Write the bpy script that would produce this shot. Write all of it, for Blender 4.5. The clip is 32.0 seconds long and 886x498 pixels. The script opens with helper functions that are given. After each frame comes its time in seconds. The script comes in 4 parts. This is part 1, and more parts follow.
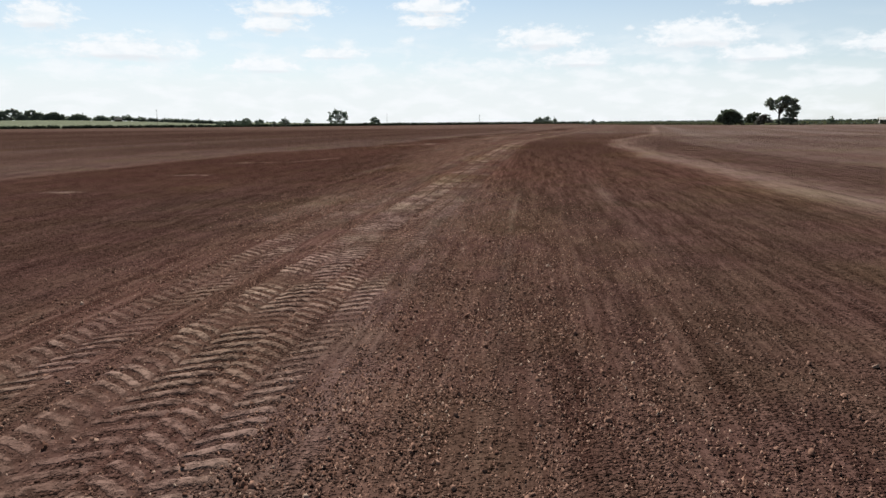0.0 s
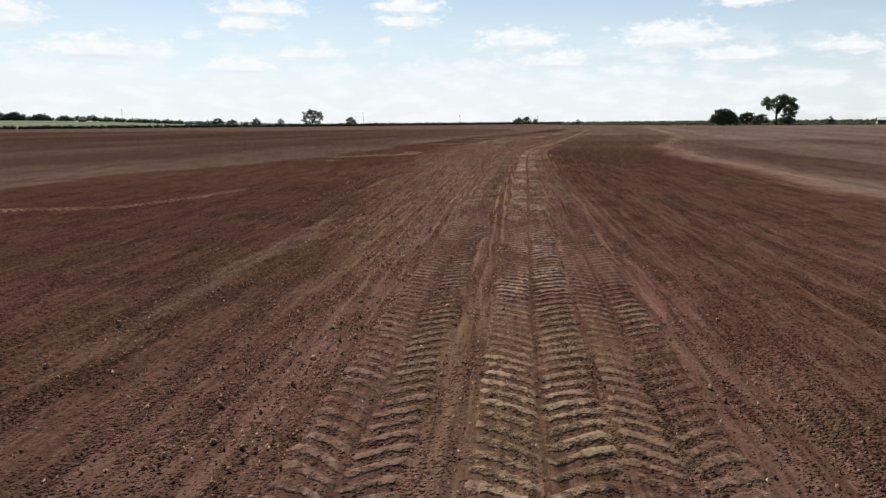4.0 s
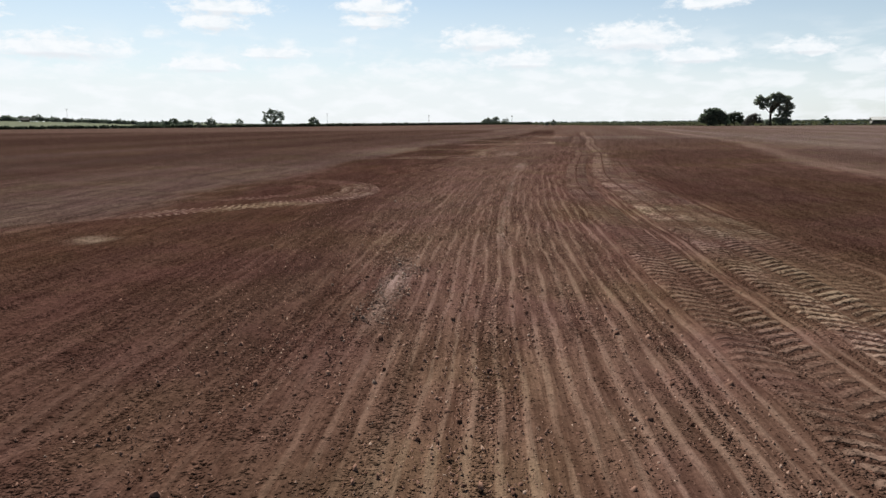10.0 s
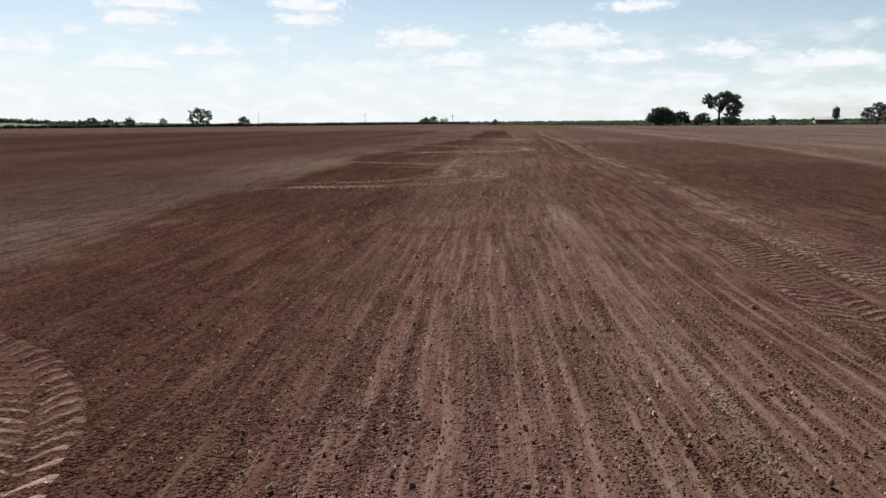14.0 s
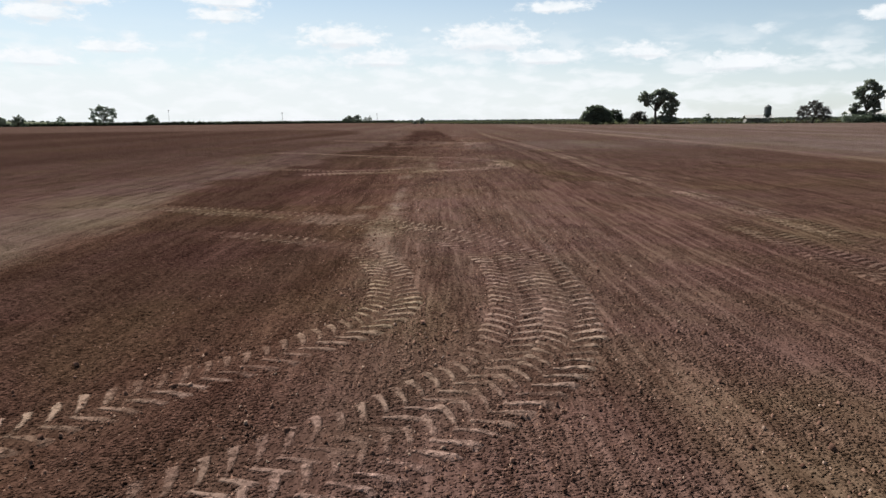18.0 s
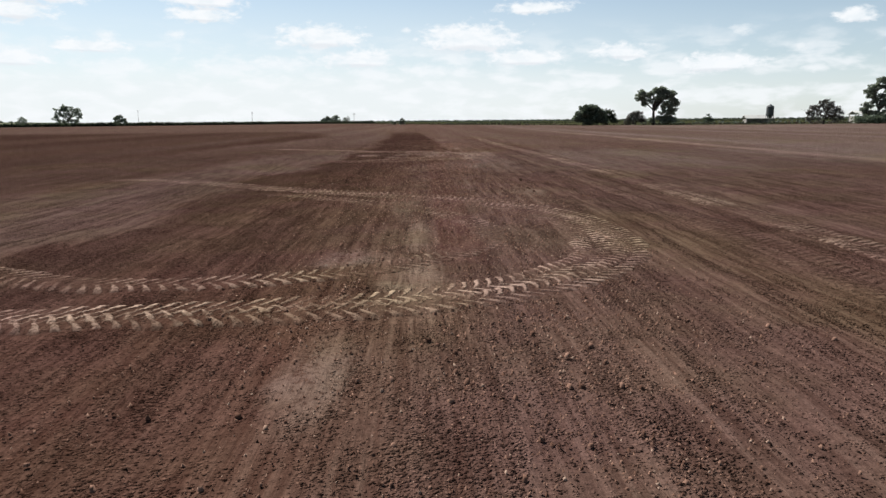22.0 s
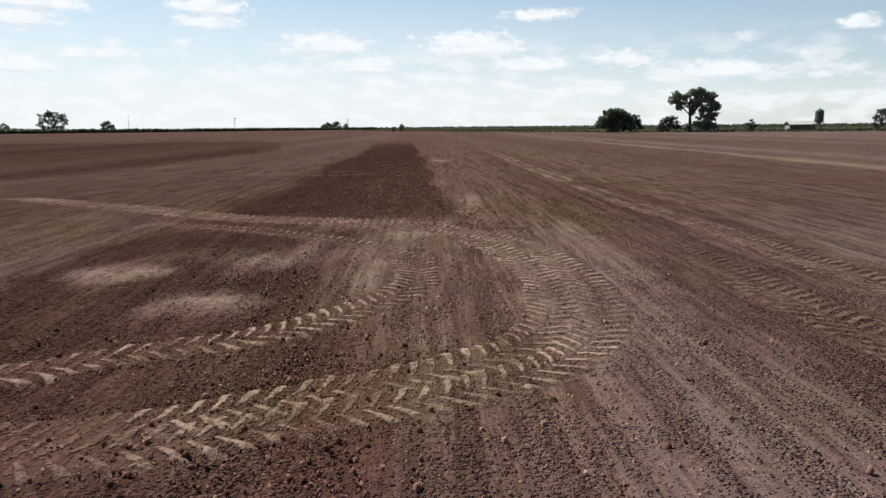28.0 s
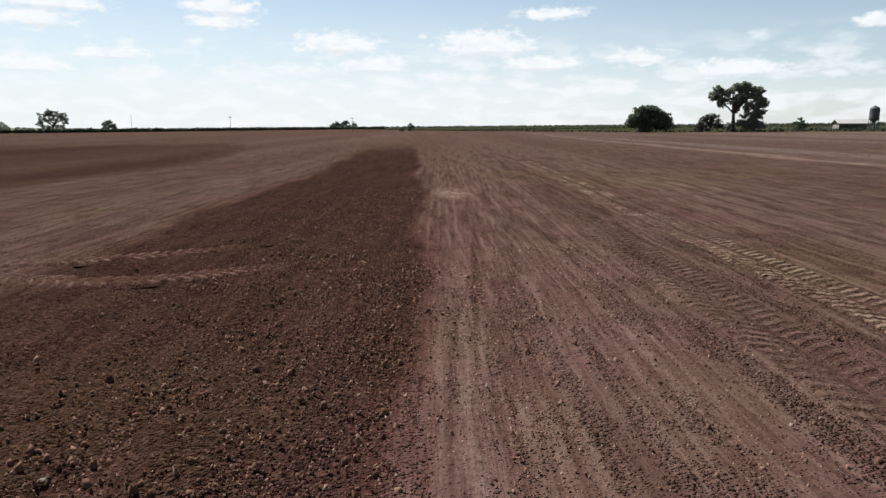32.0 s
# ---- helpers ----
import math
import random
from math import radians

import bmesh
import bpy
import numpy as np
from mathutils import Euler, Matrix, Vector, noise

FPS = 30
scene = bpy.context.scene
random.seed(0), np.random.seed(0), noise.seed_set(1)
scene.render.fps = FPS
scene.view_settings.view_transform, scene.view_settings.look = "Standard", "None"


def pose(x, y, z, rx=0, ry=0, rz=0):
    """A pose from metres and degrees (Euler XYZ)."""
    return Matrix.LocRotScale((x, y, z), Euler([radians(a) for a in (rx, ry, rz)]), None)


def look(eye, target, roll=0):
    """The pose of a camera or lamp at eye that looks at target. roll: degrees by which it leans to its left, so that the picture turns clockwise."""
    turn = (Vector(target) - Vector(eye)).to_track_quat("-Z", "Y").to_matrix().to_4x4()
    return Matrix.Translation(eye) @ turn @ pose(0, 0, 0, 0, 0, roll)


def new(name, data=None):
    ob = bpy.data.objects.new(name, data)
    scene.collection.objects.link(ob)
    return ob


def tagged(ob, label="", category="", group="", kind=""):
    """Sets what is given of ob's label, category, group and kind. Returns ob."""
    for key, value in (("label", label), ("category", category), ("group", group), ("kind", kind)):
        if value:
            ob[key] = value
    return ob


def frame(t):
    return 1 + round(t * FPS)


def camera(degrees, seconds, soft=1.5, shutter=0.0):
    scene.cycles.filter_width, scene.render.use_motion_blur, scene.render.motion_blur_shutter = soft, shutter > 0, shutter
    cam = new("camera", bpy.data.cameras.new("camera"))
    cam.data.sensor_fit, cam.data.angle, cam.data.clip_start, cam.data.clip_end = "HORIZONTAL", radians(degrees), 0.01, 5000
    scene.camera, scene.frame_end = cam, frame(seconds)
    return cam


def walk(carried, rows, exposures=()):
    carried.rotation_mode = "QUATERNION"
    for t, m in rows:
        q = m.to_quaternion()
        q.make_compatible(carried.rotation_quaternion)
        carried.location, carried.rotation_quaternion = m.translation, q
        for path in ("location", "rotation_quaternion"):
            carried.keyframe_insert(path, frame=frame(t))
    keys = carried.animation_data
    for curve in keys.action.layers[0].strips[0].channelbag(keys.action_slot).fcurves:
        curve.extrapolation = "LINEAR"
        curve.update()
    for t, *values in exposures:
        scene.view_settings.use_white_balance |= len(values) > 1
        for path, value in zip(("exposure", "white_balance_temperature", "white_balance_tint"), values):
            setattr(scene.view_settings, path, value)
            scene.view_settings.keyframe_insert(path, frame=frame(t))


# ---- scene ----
cam = camera(66.2, 32.0, soft=1.5)
# the drone's way over the field: seconds, x, y, yaw, pitch (height and lean are steady)
FLIGHT = [
    (0.0, 0.44, -1.16, 7.24, -10.51), (0.5, -0.16, 1.32, 6.40, -10.52), (1.0, -0.70, 3.80, 5.67, -10.52), (1.5, -1.17, 6.32, 5.45, -10.51),
    (2.0, -1.58, 8.90, 5.45, -10.50), (2.5, -1.91, 11.61, 5.44, -10.49), (4.5, -2.84, 20.22, 5.38, -10.50), (5.0, -3.12, 22.39, 5.41, -10.50),
    (5.5, -3.39, 24.65, 5.41, -10.52), (6.0, -3.67, 26.98, 5.27, -10.52), (6.5, -3.97, 29.14, 4.66, -10.52), (7.0, -4.25, 31.24, 4.08, -10.52),
    (7.5, -4.51, 33.38, 3.63, -10.50), (8.0, -4.74, 35.58, 3.43, -10.49), (8.5, -4.95, 37.82, 3.45, -10.49), (9.0, -5.18, 40.11, 3.44, -10.47),
    (9.5, -5.36, 42.19, 3.40, -10.48), (10.0, -5.56, 44.21, 2.63, -10.50), (10.5, -5.76, 46.25, 1.80, -10.51), (11.0, -5.94, 48.43, 1.08, -10.52),
    (11.5, -6.11, 50.68, 0.13, -10.52), (12.0, -6.24, 52.94, -0.81, -10.52), (12.5, -6.34, 55.25, -1.41, -10.54), (13.0, -6.39, 57.60, -1.60, -10.55),
    (13.5, -6.47, 59.87, -1.95, -10.58), (14.0, -6.55, 62.11, -2.59, -10.57), (14.5, -6.57, 64.38, -3.44, -10.59),
    (16.5, -6.23, 73.93, -6.88, -10.69), (17.0, -6.08, 76.32, -7.63, -10.69), (17.5, -5.91, 78.70, -8.35, -10.72),
    (18.0, -5.71, 81.09, -8.87, -10.73), (18.5, -5.47, 83.49, -10.12, -10.74), (19.0, -5.20, 85.92, -10.63, -10.74),
    (19.5, -4.90, 88.34, -10.61, -10.73), (20.0, -4.58, 90.75, -10.58, -10.72), (20.5, -4.25, 93.15, -10.56, -10.71),
    (21.0, -3.91, 95.53, -10.55, -10.70), (21.5, -3.54, 97.91, -10.52, -10.70), (22.0, -3.17, 100.32, -10.49, -10.70),
    (22.5, -2.77, 102.79, -10.44, -10.70), (23.0, -2.34, 105.29, -10.40, -10.68), (23.5, -1.91, 107.78, -10.40, -10.67),
    (24.0, -1.46, 110.34, -10.38, -10.64), (24.5, -0.98, 112.86, -10.36, -10.63), (25.0, -0.48, 115.51, -10.34, -10.62),
    (25.5, 0.03, 118.15, -10.31, -10.60), (27.5, 2.24, 128.00, -10.16, -10.20), (28.0, 2.71, 130.49, -10.14, -10.18),
    (28.5, 3.15, 132.96, -9.80, -10.16), (29.0, 3.60, 135.54, -9.60, -10.19), (29.5, 4.02, 138.08, -9.60, -10.18),
    (30.0, 4.44, 140.59, -9.57, -10.19), (30.5, 4.87, 143.14, -9.39, -10.21), (31.0, 5.31, 145.71, -9.26, -10.21),
    (31.5, 5.77, 148.29, -9.25, -10.24), (32.0, 6.21, 150.87, -9.20, -10.23),
]
HEIGHT, LEAN = 2.0, 0.47
walk(cam, [(t, pose(x, y, HEIGHT, 90 + pitch, LEAN, yaw)) for t, x, y, yaw, pitch in FLIGHT],
     exposures=[(0.0, 0.0), (32.0, 0.0)])

# ---------------------------------------------------------------- sky and sun
SUN_AZ, SUN_EL = -27.0, 44.0          # degrees clockwise from +y, degrees up
SKY, SUN = 0.085, 6.4


class Nodes:
    """Short-hand for building one node tree."""

    def __init__(self, tree):
        self.tree = tree
        tree.nodes.clear()

    def add(self, kind, **props):
        n = self.tree.nodes.new("ShaderNode" + kind)
        for k, v in props.items():
            setattr(n, k, v)
        return n

    def link(self, a, b):
        self.tree.links.new(a, b)

    def put(self, socket, value):
        if isinstance(value, bpy.types.NodeSocket):
            self.link(value, socket)
        else:
            socket.default_value = value

    def math(self, op, a, b=0.0, c=0.0, clamp=False):
        n = self.add("Math", operation=op, use_clamp=clamp)
        for i, v in enumerate((a, b, c)):
            self.put(n.inputs[i], v)
        return n.outputs[0]

    def vec(self, op, a, b=(0, 0, 0), out=0):
        n = self.add("VectorMath", operation=op)
        self.put(n.inputs[0], a)
        self.put(n.inputs[1], b)
        return n.outputs[out]

    def xyz(self, x, y, z=0.0):
        n = self.add("CombineXYZ")
        for i, v in enumerate((x, y, z)):
            self.put(n.inputs[i], v)
        return n.outputs[0]

    def noise(self, vector, scale=1.0, detail=3.0, rough=0.55, warp=0.0):
        n = self.add("TexNoise")
        self.put(n.inputs["Vector"], vector)
        n.inputs["Scale"].default_value = scale
        n.inputs["Detail"].default_value = detail
        n.inputs["Roughness"].default_value = rough
        n.inputs["Distortion"].default_value = warp
        return n.outputs[0]

    def ramp(self, fac, lo, hi):
        n = self.add("MapRange", interpolation_type="SMOOTHSTEP")
        self.put(n.inputs[0], fac)
        n.inputs[1].default_value, n.inputs[2].default_value = lo, hi
        return n.outputs[0]

    def mix(self, fac, a, b):
        n = self.add("Mix", data_type="RGBA")
        self.put(n.inputs[0], fac)
        for s, v in ((n.inputs[6], a), (n.inputs[7], b)):
            self.put(s, v if isinstance(v, bpy.types.NodeSocket) else (*v, 1.0))
        return n.outputs[2]


# cumulus heaps and thin wisps: bearing, elevation, half width, half height in degrees
HEAPS = [(-36.6, 7.7, 1.8, 0.8), (-31.4, 5.7, 3.9, 0.75), (-19.8, 9.0, 3.1, 0.55), (-20.4, 7.9, 1.9, 0.75),
         (-8.0, 9.2, 2.4, 0.5), (-8.1, 8.1, 2.1, 0.5), (0.8, 6.65, 2.9, 0.75), (12.7, 6.55, 3.4, 0.9),
         (17.2, 5.0, 2.9, 0.55), (18.1, 8.8, 2.4, 0.42), (24.6, 5.3, 2.0, 0.5), (3.6, 5.0, 2.6, 0.6),
         (40.8, 7.0, 1.1, 0.42), (31.8, 4.2, 3.0, 0.6), (-16.0, 5.6, 2.2, 0.4), (-21.5, 4.6, 2.6, 0.5)]
WISPS = [(-24.5, 7.0, 1.4, 0.4), (-15.0, 6.4, 1.0, 0.4), (-10.2, 6.65, 0.9, 0.35), (-2.4, 4.7, 3.6, 0.6),
         (-30.0, 4.2, 2.4, 0.5), (-14.4, 4.4, 2.9, 0.5), (-34.6, 4.0, 2.4, 0.5), (-7.2, 4.3, 2.9, 0.6),
         (-37.2, 5.3, 2.4, 0.4), (33.4, 6.6, 1.0, 0.38), (38.4, 3.7, 1.0, 0.35), (37.4, 5.2, 0.6, 0.3), (7.5, 7.2, 0.5, 0.25), (9.5, 4.2, 3.0, 0.5)]


def make_world():
    world = bpy.data.worlds.new("sky")
    scene.world = world
    world.use_nodes = True
    N = Nodes(world.node_tree)
    sky = N.add("TexSky", sky_type="NISHITA", sun_disc=False, sun_elevation=radians(SUN_EL),
                sun_rotation=radians(SUN_AZ % 360), altitude=50.0, air_density=1.0, dust_density=0.4, ozone_density=1.0)
    way = N.add("TexCoord").outputs["Generated"]
    sep = N.add("SeparateXYZ")
    N.link(way, sep.inputs[0])
    az = N.math("MULTIPLY", N.math("ARCTAN2", sep.outputs[0], sep.outputs[1]), 180 / math.pi)
    el = N.math("MULTIPLY", N.math("ARCSINE", sep.outputs[2]), 180 / math.pi)
    at = N.xyz(az, el)
    billow = N.noise(N.vec("MULTIPLY", at, (0.65, 1.35, 1)), 1.0, 5.0, 0.6, 0.3)
    fine = N.noise(N.vec("MULTIPLY", at, (2.0, 3.4, 1)), 1.0, 4.0, 0.6)
    lumps = N.math("ADD", N.math("MULTIPLY", billow, 1.5), N.math("MULTIPLY", fine, 0.7))

    def depth(spot, rows, heaped):
        """How far a spot lies outside the nearest of the clouds, 1 at its rim; heaps are flat below."""
        best = 9.0
        for a, e, w, h in rows:
            off = N.vec("MULTIPLY", N.vec("SUBTRACT", spot, (a, e - 0.35 * h, 0)), (0.9 / w, 0.7 / h, 0))
            off = N.vec("MAXIMUM", off, N.vec("MULTIPLY", off, (-1.0, -1.6, 0))) if heaped else off
            best = N.math("MINIMUM", best, N.vec("LENGTH", off, out=1))
        return best

    inside = depth(at, HEAPS, True)
    over = depth(N.vec("ADD", at, (0, 0.45, 0)), HEAPS, True)
    heap = N.ramp(N.math("SUBTRACT", lumps, N.math("MULTIPLY", inside, 0.72)), 0.10, 0.72)
    wisp = N.math("MULTIPLY", N.ramp(N.math("SUBTRACT", lumps, depth(at, WISPS, False)), 0.05, 1.0), 0.75)
    under = N.math("MULTIPLY", N.ramp(N.math("SUBTRACT", inside, over), -0.05, 0.45), N.ramp(inside, 1.5, 0.7))
    # the even field of small clouds goes on all round, outside the part that is looked at
    field = N.noise(N.vec("MULTIPLY", at, (0.16, 0.55, 1)), 1.0, 5.0, 0.62, 0.4)
    outside = N.ramp(N.math("MAXIMUM", N.math("DIVIDE", N.math("ABSOLUTE", az), 46.0), N.math("DIVIDE", el, 11.5)), 0.95, 1.15)
    rest = N.math("MULTIPLY", N.ramp(field, 0.62, 0.76), outside)
    # long low banks that thicken towards the horizon
    low = N.math("MULTIPLY", N.ramp(N.noise(N.vec("MULTIPLY", at, (0.30, 0.85, 1)), 1.0, 4.0, 0.52, 0.2), 0.42, 0.66),
                 N.math("MULTIPLY", N.ramp(el, 8.0, 4.2), 0.75))
    veil = N.math("MAXIMUM", N.math("MULTIPLY", N.ramp(el, 16.0, 3.0), 0.62), N.math("MULTIPLY", N.ramp(el, 8.0, 2.0), 0.93))
    veil = N.math("MULTIPLY", veil, N.math("SUBTRACT", 1.0, N.math("MULTIPLY", N.ramp(az, 5.0, 45.0), 0.40)))
    cover = N.math("MAXIMUM", N.math("MAXIMUM", heap, wisp), N.math("MAXIMUM", rest, low), clamp=True)
    shade = N.mix(N.math("MAXIMUM", N.ramp(billow, 0.36, 0.62), N.ramp(el, 6.0, 3.0)), (0.88, 0.94, 0.985), (0.97, 1.0, 1.03))
    shade = N.mix(N.math("MULTIPLY", under, 0.75), shade, (0.80, 0.84, 0.89))
    sunward = N.vec("DOT_PRODUCT", N.xyz(sep.outputs[0], sep.outputs[1]), (math.sin(radians(SUN_AZ)), math.cos(radians(SUN_AZ)), 0), out=1)
    glow = N.math("MULTIPLY", N.math("ADD", 0.30, N.math("MULTIPLY", N.ramp(sunward, -0.7, 0.35), 0.70)), CLOUD)
    cloud = N.vec("MULTIPLY", shade, N.xyz(glow, glow, glow))
    haze = N.mix(N.ramp(el, 9.0, 1.5), (0.96, 1.07, 1.13), (0.90, 1.05, 1.20))
    haze = N.mix(N.ramp(sunward, -0.4, 0.35), (0.95, 0.88, 0.78), haze)
    clear = N.vec("MULTIPLY", N.mix(N.ramp(el, 10.0, 30.0), haze, (0.80, 0.72, 0.60)), sky.outputs[0])
    back = N.add("Background")
    mist = N.vec("MULTIPLY", N.mix(N.ramp(sunward, -0.4, 0.35), (0.95, 0.92, 0.88), (0.885, 0.935, 0.965)), N.xyz(glow, glow, glow))
    N.link(N.mix(cover, N.mix(veil, clear, mist), cloud), back.inputs[0])
    back.inputs[1].default_value = SKY
    out = N.add("OutputWorld")
    N.link(back.outputs[0], out.inputs[0])


CLOUD = 11.5
make_world()
lamp = bpy.data.lights.new("sun", "SUN")
lamp.energy, lamp.angle, lamp.color = SUN, radians(0.6), (1.0, 0.95, 0.87)
sun = new("sun", lamp)
aim = Vector((math.sin(radians(SUN_AZ)) * math.cos(radians(SUN_EL)), math.cos(radians(SUN_AZ)) * math.cos(radians(SUN_EL)),
              math.sin(radians(SUN_EL))))
sun.matrix_world = look(aim * 100, (0, 0, 0))


# ---------------------------------------------------------------- materials
def material(name):
    m = bpy.data.materials.new(name)
    m.use_nodes = True
    N = Nodes(m.node_tree)
    bsdf = N.add("BsdfPrincipled")
    out = N.add("OutputMaterial")
    N.link(bsdf.outputs[0], out.inputs[0])
    bsdf.inputs["Specular IOR Level"].default_value = 0.25
    return m, N, bsdf


def bump(N, bsdf, height, strength, distance):
    b = N.add("Bump")
    b.inputs["Strength"].default_value, b.inputs["Distance"].default_value = strength, distance
    N.link(height, b.inputs["Height"])
    N.link(b.outputs[0], bsdf.inputs["Normal"])


def soil_material(name):
    """Tilled red-brown earth: streaks along the rows, dusty crusts, freshly turned dark crumbs, clods in relief and lug
    prints of tyres.
    """
    m, N, bsdf = material(name)
    uv = N.add("UVMap", uv_map="rowmap").outputs[0]
    obj = N.add("TexCoord").outputs["Object"]

    def attr(n):
        return N.add("Attribute", attribute_name=n).outputs["Fac"]

    def cells(vector, scale):
        """Scattered rounded crumbs: their height, 0 to 1, and three random numbers for each."""
        v = N.add("TexVoronoi", feature="F1", voronoi_dimensions="2D")
        N.put(v.inputs["Vector"], vector)
        v.inputs["Scale"].default_value = scale
        c = N.add("SeparateColor")
        N.link(v.outputs["Color"], c.inputs[0])
        size = N.math("ADD", 0.28, N.math("MULTIPLY", c.outputs[0], 0.30))
        far = N.math("DIVIDE", v.outputs["Distance"], size)
        return N.math("SUBTRACT", 1.0, far, clamp=True), c.outputs

    pale, fresh_shade, red, dust, rows, veg = (attr(n) for n in ("pale", "fresh_shade", "red", "dust", "rows", "veg"))
    ash, press, rough_ = attr("ash"), attr("press"), attr("cloddy")
    blotch = N.noise(obj, 0.22, 4.0, 0.6)
    patch = N.noise(obj, 1.3, 4.0, 0.6, 0.4)
    grain = N.noise(obj, 55.0, 3.0, 0.7)
    crumb = N.noise(obj, 17.0, 4.0, 0.7)
    hair = N.noise(N.vec("MULTIPLY", uv, (26.0, 0.9, 1)), 1.0, 3.0, 0.6)
    streak = N.noise(N.vec("MULTIPLY", uv, (7.0, 0.45, 1)), 1.0, 5.0, 0.65)
    lines = N.noise(N.vec("MULTIPLY", uv, (3.1, 0.16, 1)), 1.0, 3.0, 0.6)
    swath = N.noise(N.vec("MULTIPLY", uv, (0.75, 0.02, 1)), 1.0, 3.0, 0.6)
    lane = N.noise(N.vec("MULTIPLY", uv, (0.16, 0.006, 1)), 1.0, 3.0, 0.6)
    su = N.add("SeparateXYZ")
    N.link(uv, su.inputs[0])
    sway = N.noise(N.vec("MULTIPLY", uv, (0.8, 0.35, 1)), 1.0, 2.0)
    wave = N.math("SINE", N.math("ADD", N.math("MULTIPLY", su.outputs[0], 2 * math.pi / 0.19), N.math("MULTIPLY", sway, 8.0)))
    row = N.ramp(N.math("ADD", wave, N.math("MULTIPLY", N.math("SUBTRACT", streak, 0.5), 2.6)), 0.35, 1.15)
    row = N.math("MULTIPLY", N.math("MULTIPLY", row, rows), N.math("ADD", 0.12, N.math("MULTIPLY", N.ramp(N.math("ADD", lines, N.math("MULTIPLY", N.math("SUBTRACT", rows, 0.4), 0.22)), 0.40, 0.62), 0.88)))
    # lug prints
    lug, phase, lo = attr("lug"), attr("lugphase"), attr("luglo")
    wander = N.math("MULTIPLY", N.math("SUBTRACT", N.noise(obj, 9.0, 3.0, 0.6), 0.5), 0.34)
    tri = N.math("ABSOLUTE", N.math("SUBTRACT", N.math("MULTIPLY", N.math("FRACT", N.math("ADD", phase, wander)), 2.0), 1.0))
    edge = N.math("MULTIPLY", N.math("SUBTRACT", tri, lo), 5.0, clamp=True)
    worn = N.ramp(N.math("ADD", N.math("MULTIPLY", patch, 0.45), N.math("MULTIPLY", crumb, 0.55)), 0.38, 0.55)
    pad = N.math("MULTIPLY", N.math("MULTIPLY", edge, lug), N.math("ADD", 0.25, N.math("MULTIPLY", worn, 0.75)))
    # how thickly clods lie: in bands along the rows, less on dust and on what wheels have pressed
    thick = N.math("ADD", N.math("MULTIPLY", N.ramp(lines, 0.56, 0.34), 0.62), N.math("MULTIPLY", N.ramp(patch, 0.44, 0.66), 0.45))
    thick = N.math("ADD", thick, N.math("ADD", N.math("MULTIPLY", fresh_shade, 0.30), rough_))
    thick = N.math("SUBTRACT", thick, N.math("ADD", N.math("MULTIPLY", dust, 0.55), N.math("MULTIPLY", row, 0.5)))
    thick = N.math("SUBTRACT", thick, N.math("ADD", N.math("MULTIPLY", press, 0.25), N.math("MULTIPLY", pad, 1.1)), clamp=True)
    shift = N.vec("MULTIPLY", N.xyz(N.noise(obj, 70.0, 1.0), grain), (0.016, 0.016, 0))
    big, tint = cells(N.vec("ADD", obj, shift), 23.0)
    small, tint2 = cells(N.vec("ADD", obj, N.vec("MULTIPLY", shift, (0.6, 0.6, 0))), 41.0)
    big = N.math("MULTIPLY", big, N.ramp(N.math("SUBTRACT", thick, N.math("MULTIPLY", tint[1], 0.8)), -0.06, 0.16))
    small = N.math("MULTIPLY", small, N.ramp(N.math("SUBTRACT", N.math("ADD", thick, 0.12), N.math("MULTIPLY", tint2[1], 0.8)), -0.06, 0.16))

    base = N.mix(N.ramp(N.math("ADD", N.math("MULTIPLY", streak, 0.62), N.math("MULTIPLY", hair, 0.38)), 0.38, 0.64), (0.080, 0.042, 0.030), (0.198, 0.117, 0.086))
    base = N.mix(N.math("MULTIPLY", N.ramp(swath, 0.42, 0.7), 0.5), base, (0.160, 0.098, 0.075))
    base = N.mix(N.math("MULTIPLY", N.ramp(blotch, 0.5, 0.72), 0.45), base, (0.108, 0.072, 0.050))
    base = N.mix(N.math("MULTIPLY", N.math("ADD", red, N.math("MULTIPLY", N.ramp(patch, 0.58, 0.75), 0.25)), 0.55, clamp=True), base, (0.140, 0.056, 0.043))
    base = N.mix(N.math("MULTIPLY", row, 0.68), base, (0.270, 0.182, 0.140))
    tan = N.mix(N.ramp(lane, 0.4, 0.62), (0.198, 0.138, 0.115), (0.280, 0.210, 0.178))
    tan = N.mix(N.math("MULTIPLY", N.ramp(N.math("ADD", N.math("MULTIPLY", streak, 0.5), N.math("MULTIPLY", hair, 0.5)), 0.56, 0.38), 0.38), tan, (0.112, 0.070, 0.056))
    pl = N.math("MULTIPLY", pale, N.math("ADD", 0.55, N.math("MULTIPLY", N.ramp(streak, 0.3, 0.7), 0.45)))
    base = N.mix(pl, base, tan)
    damp = N.mix(N.ramp(crumb, 0.35, 0.7), (0.046, 0.0230, 0.0170), (0.100, 0.0560, 0.0430))
    base = N.mix(N.math("MULTIPLY", fresh_shade, 0.76), base, damp)
    base = N.mix(ash, base, N.vec("MULTIPLY", base, (0.98, 1.06, 1.11)))
    crust = N.mix(N.ramp(patch, 0.35, 0.65), (0.235, 0.170, 0.138), (0.360, 0.279, 0.230))
    dusty = N.math("MULTIPLY", dust, N.ramp(N.math("ADD", N.math("ADD", N.math("MULTIPLY", patch, 0.35), N.math("MULTIPLY", streak, 0.8)), N.math("MULTIPLY", N.math("SUBTRACT", crumb, 0.5), 1.1)), 0.30, 0.62))
    base = N.mix(dusty, base, crust)
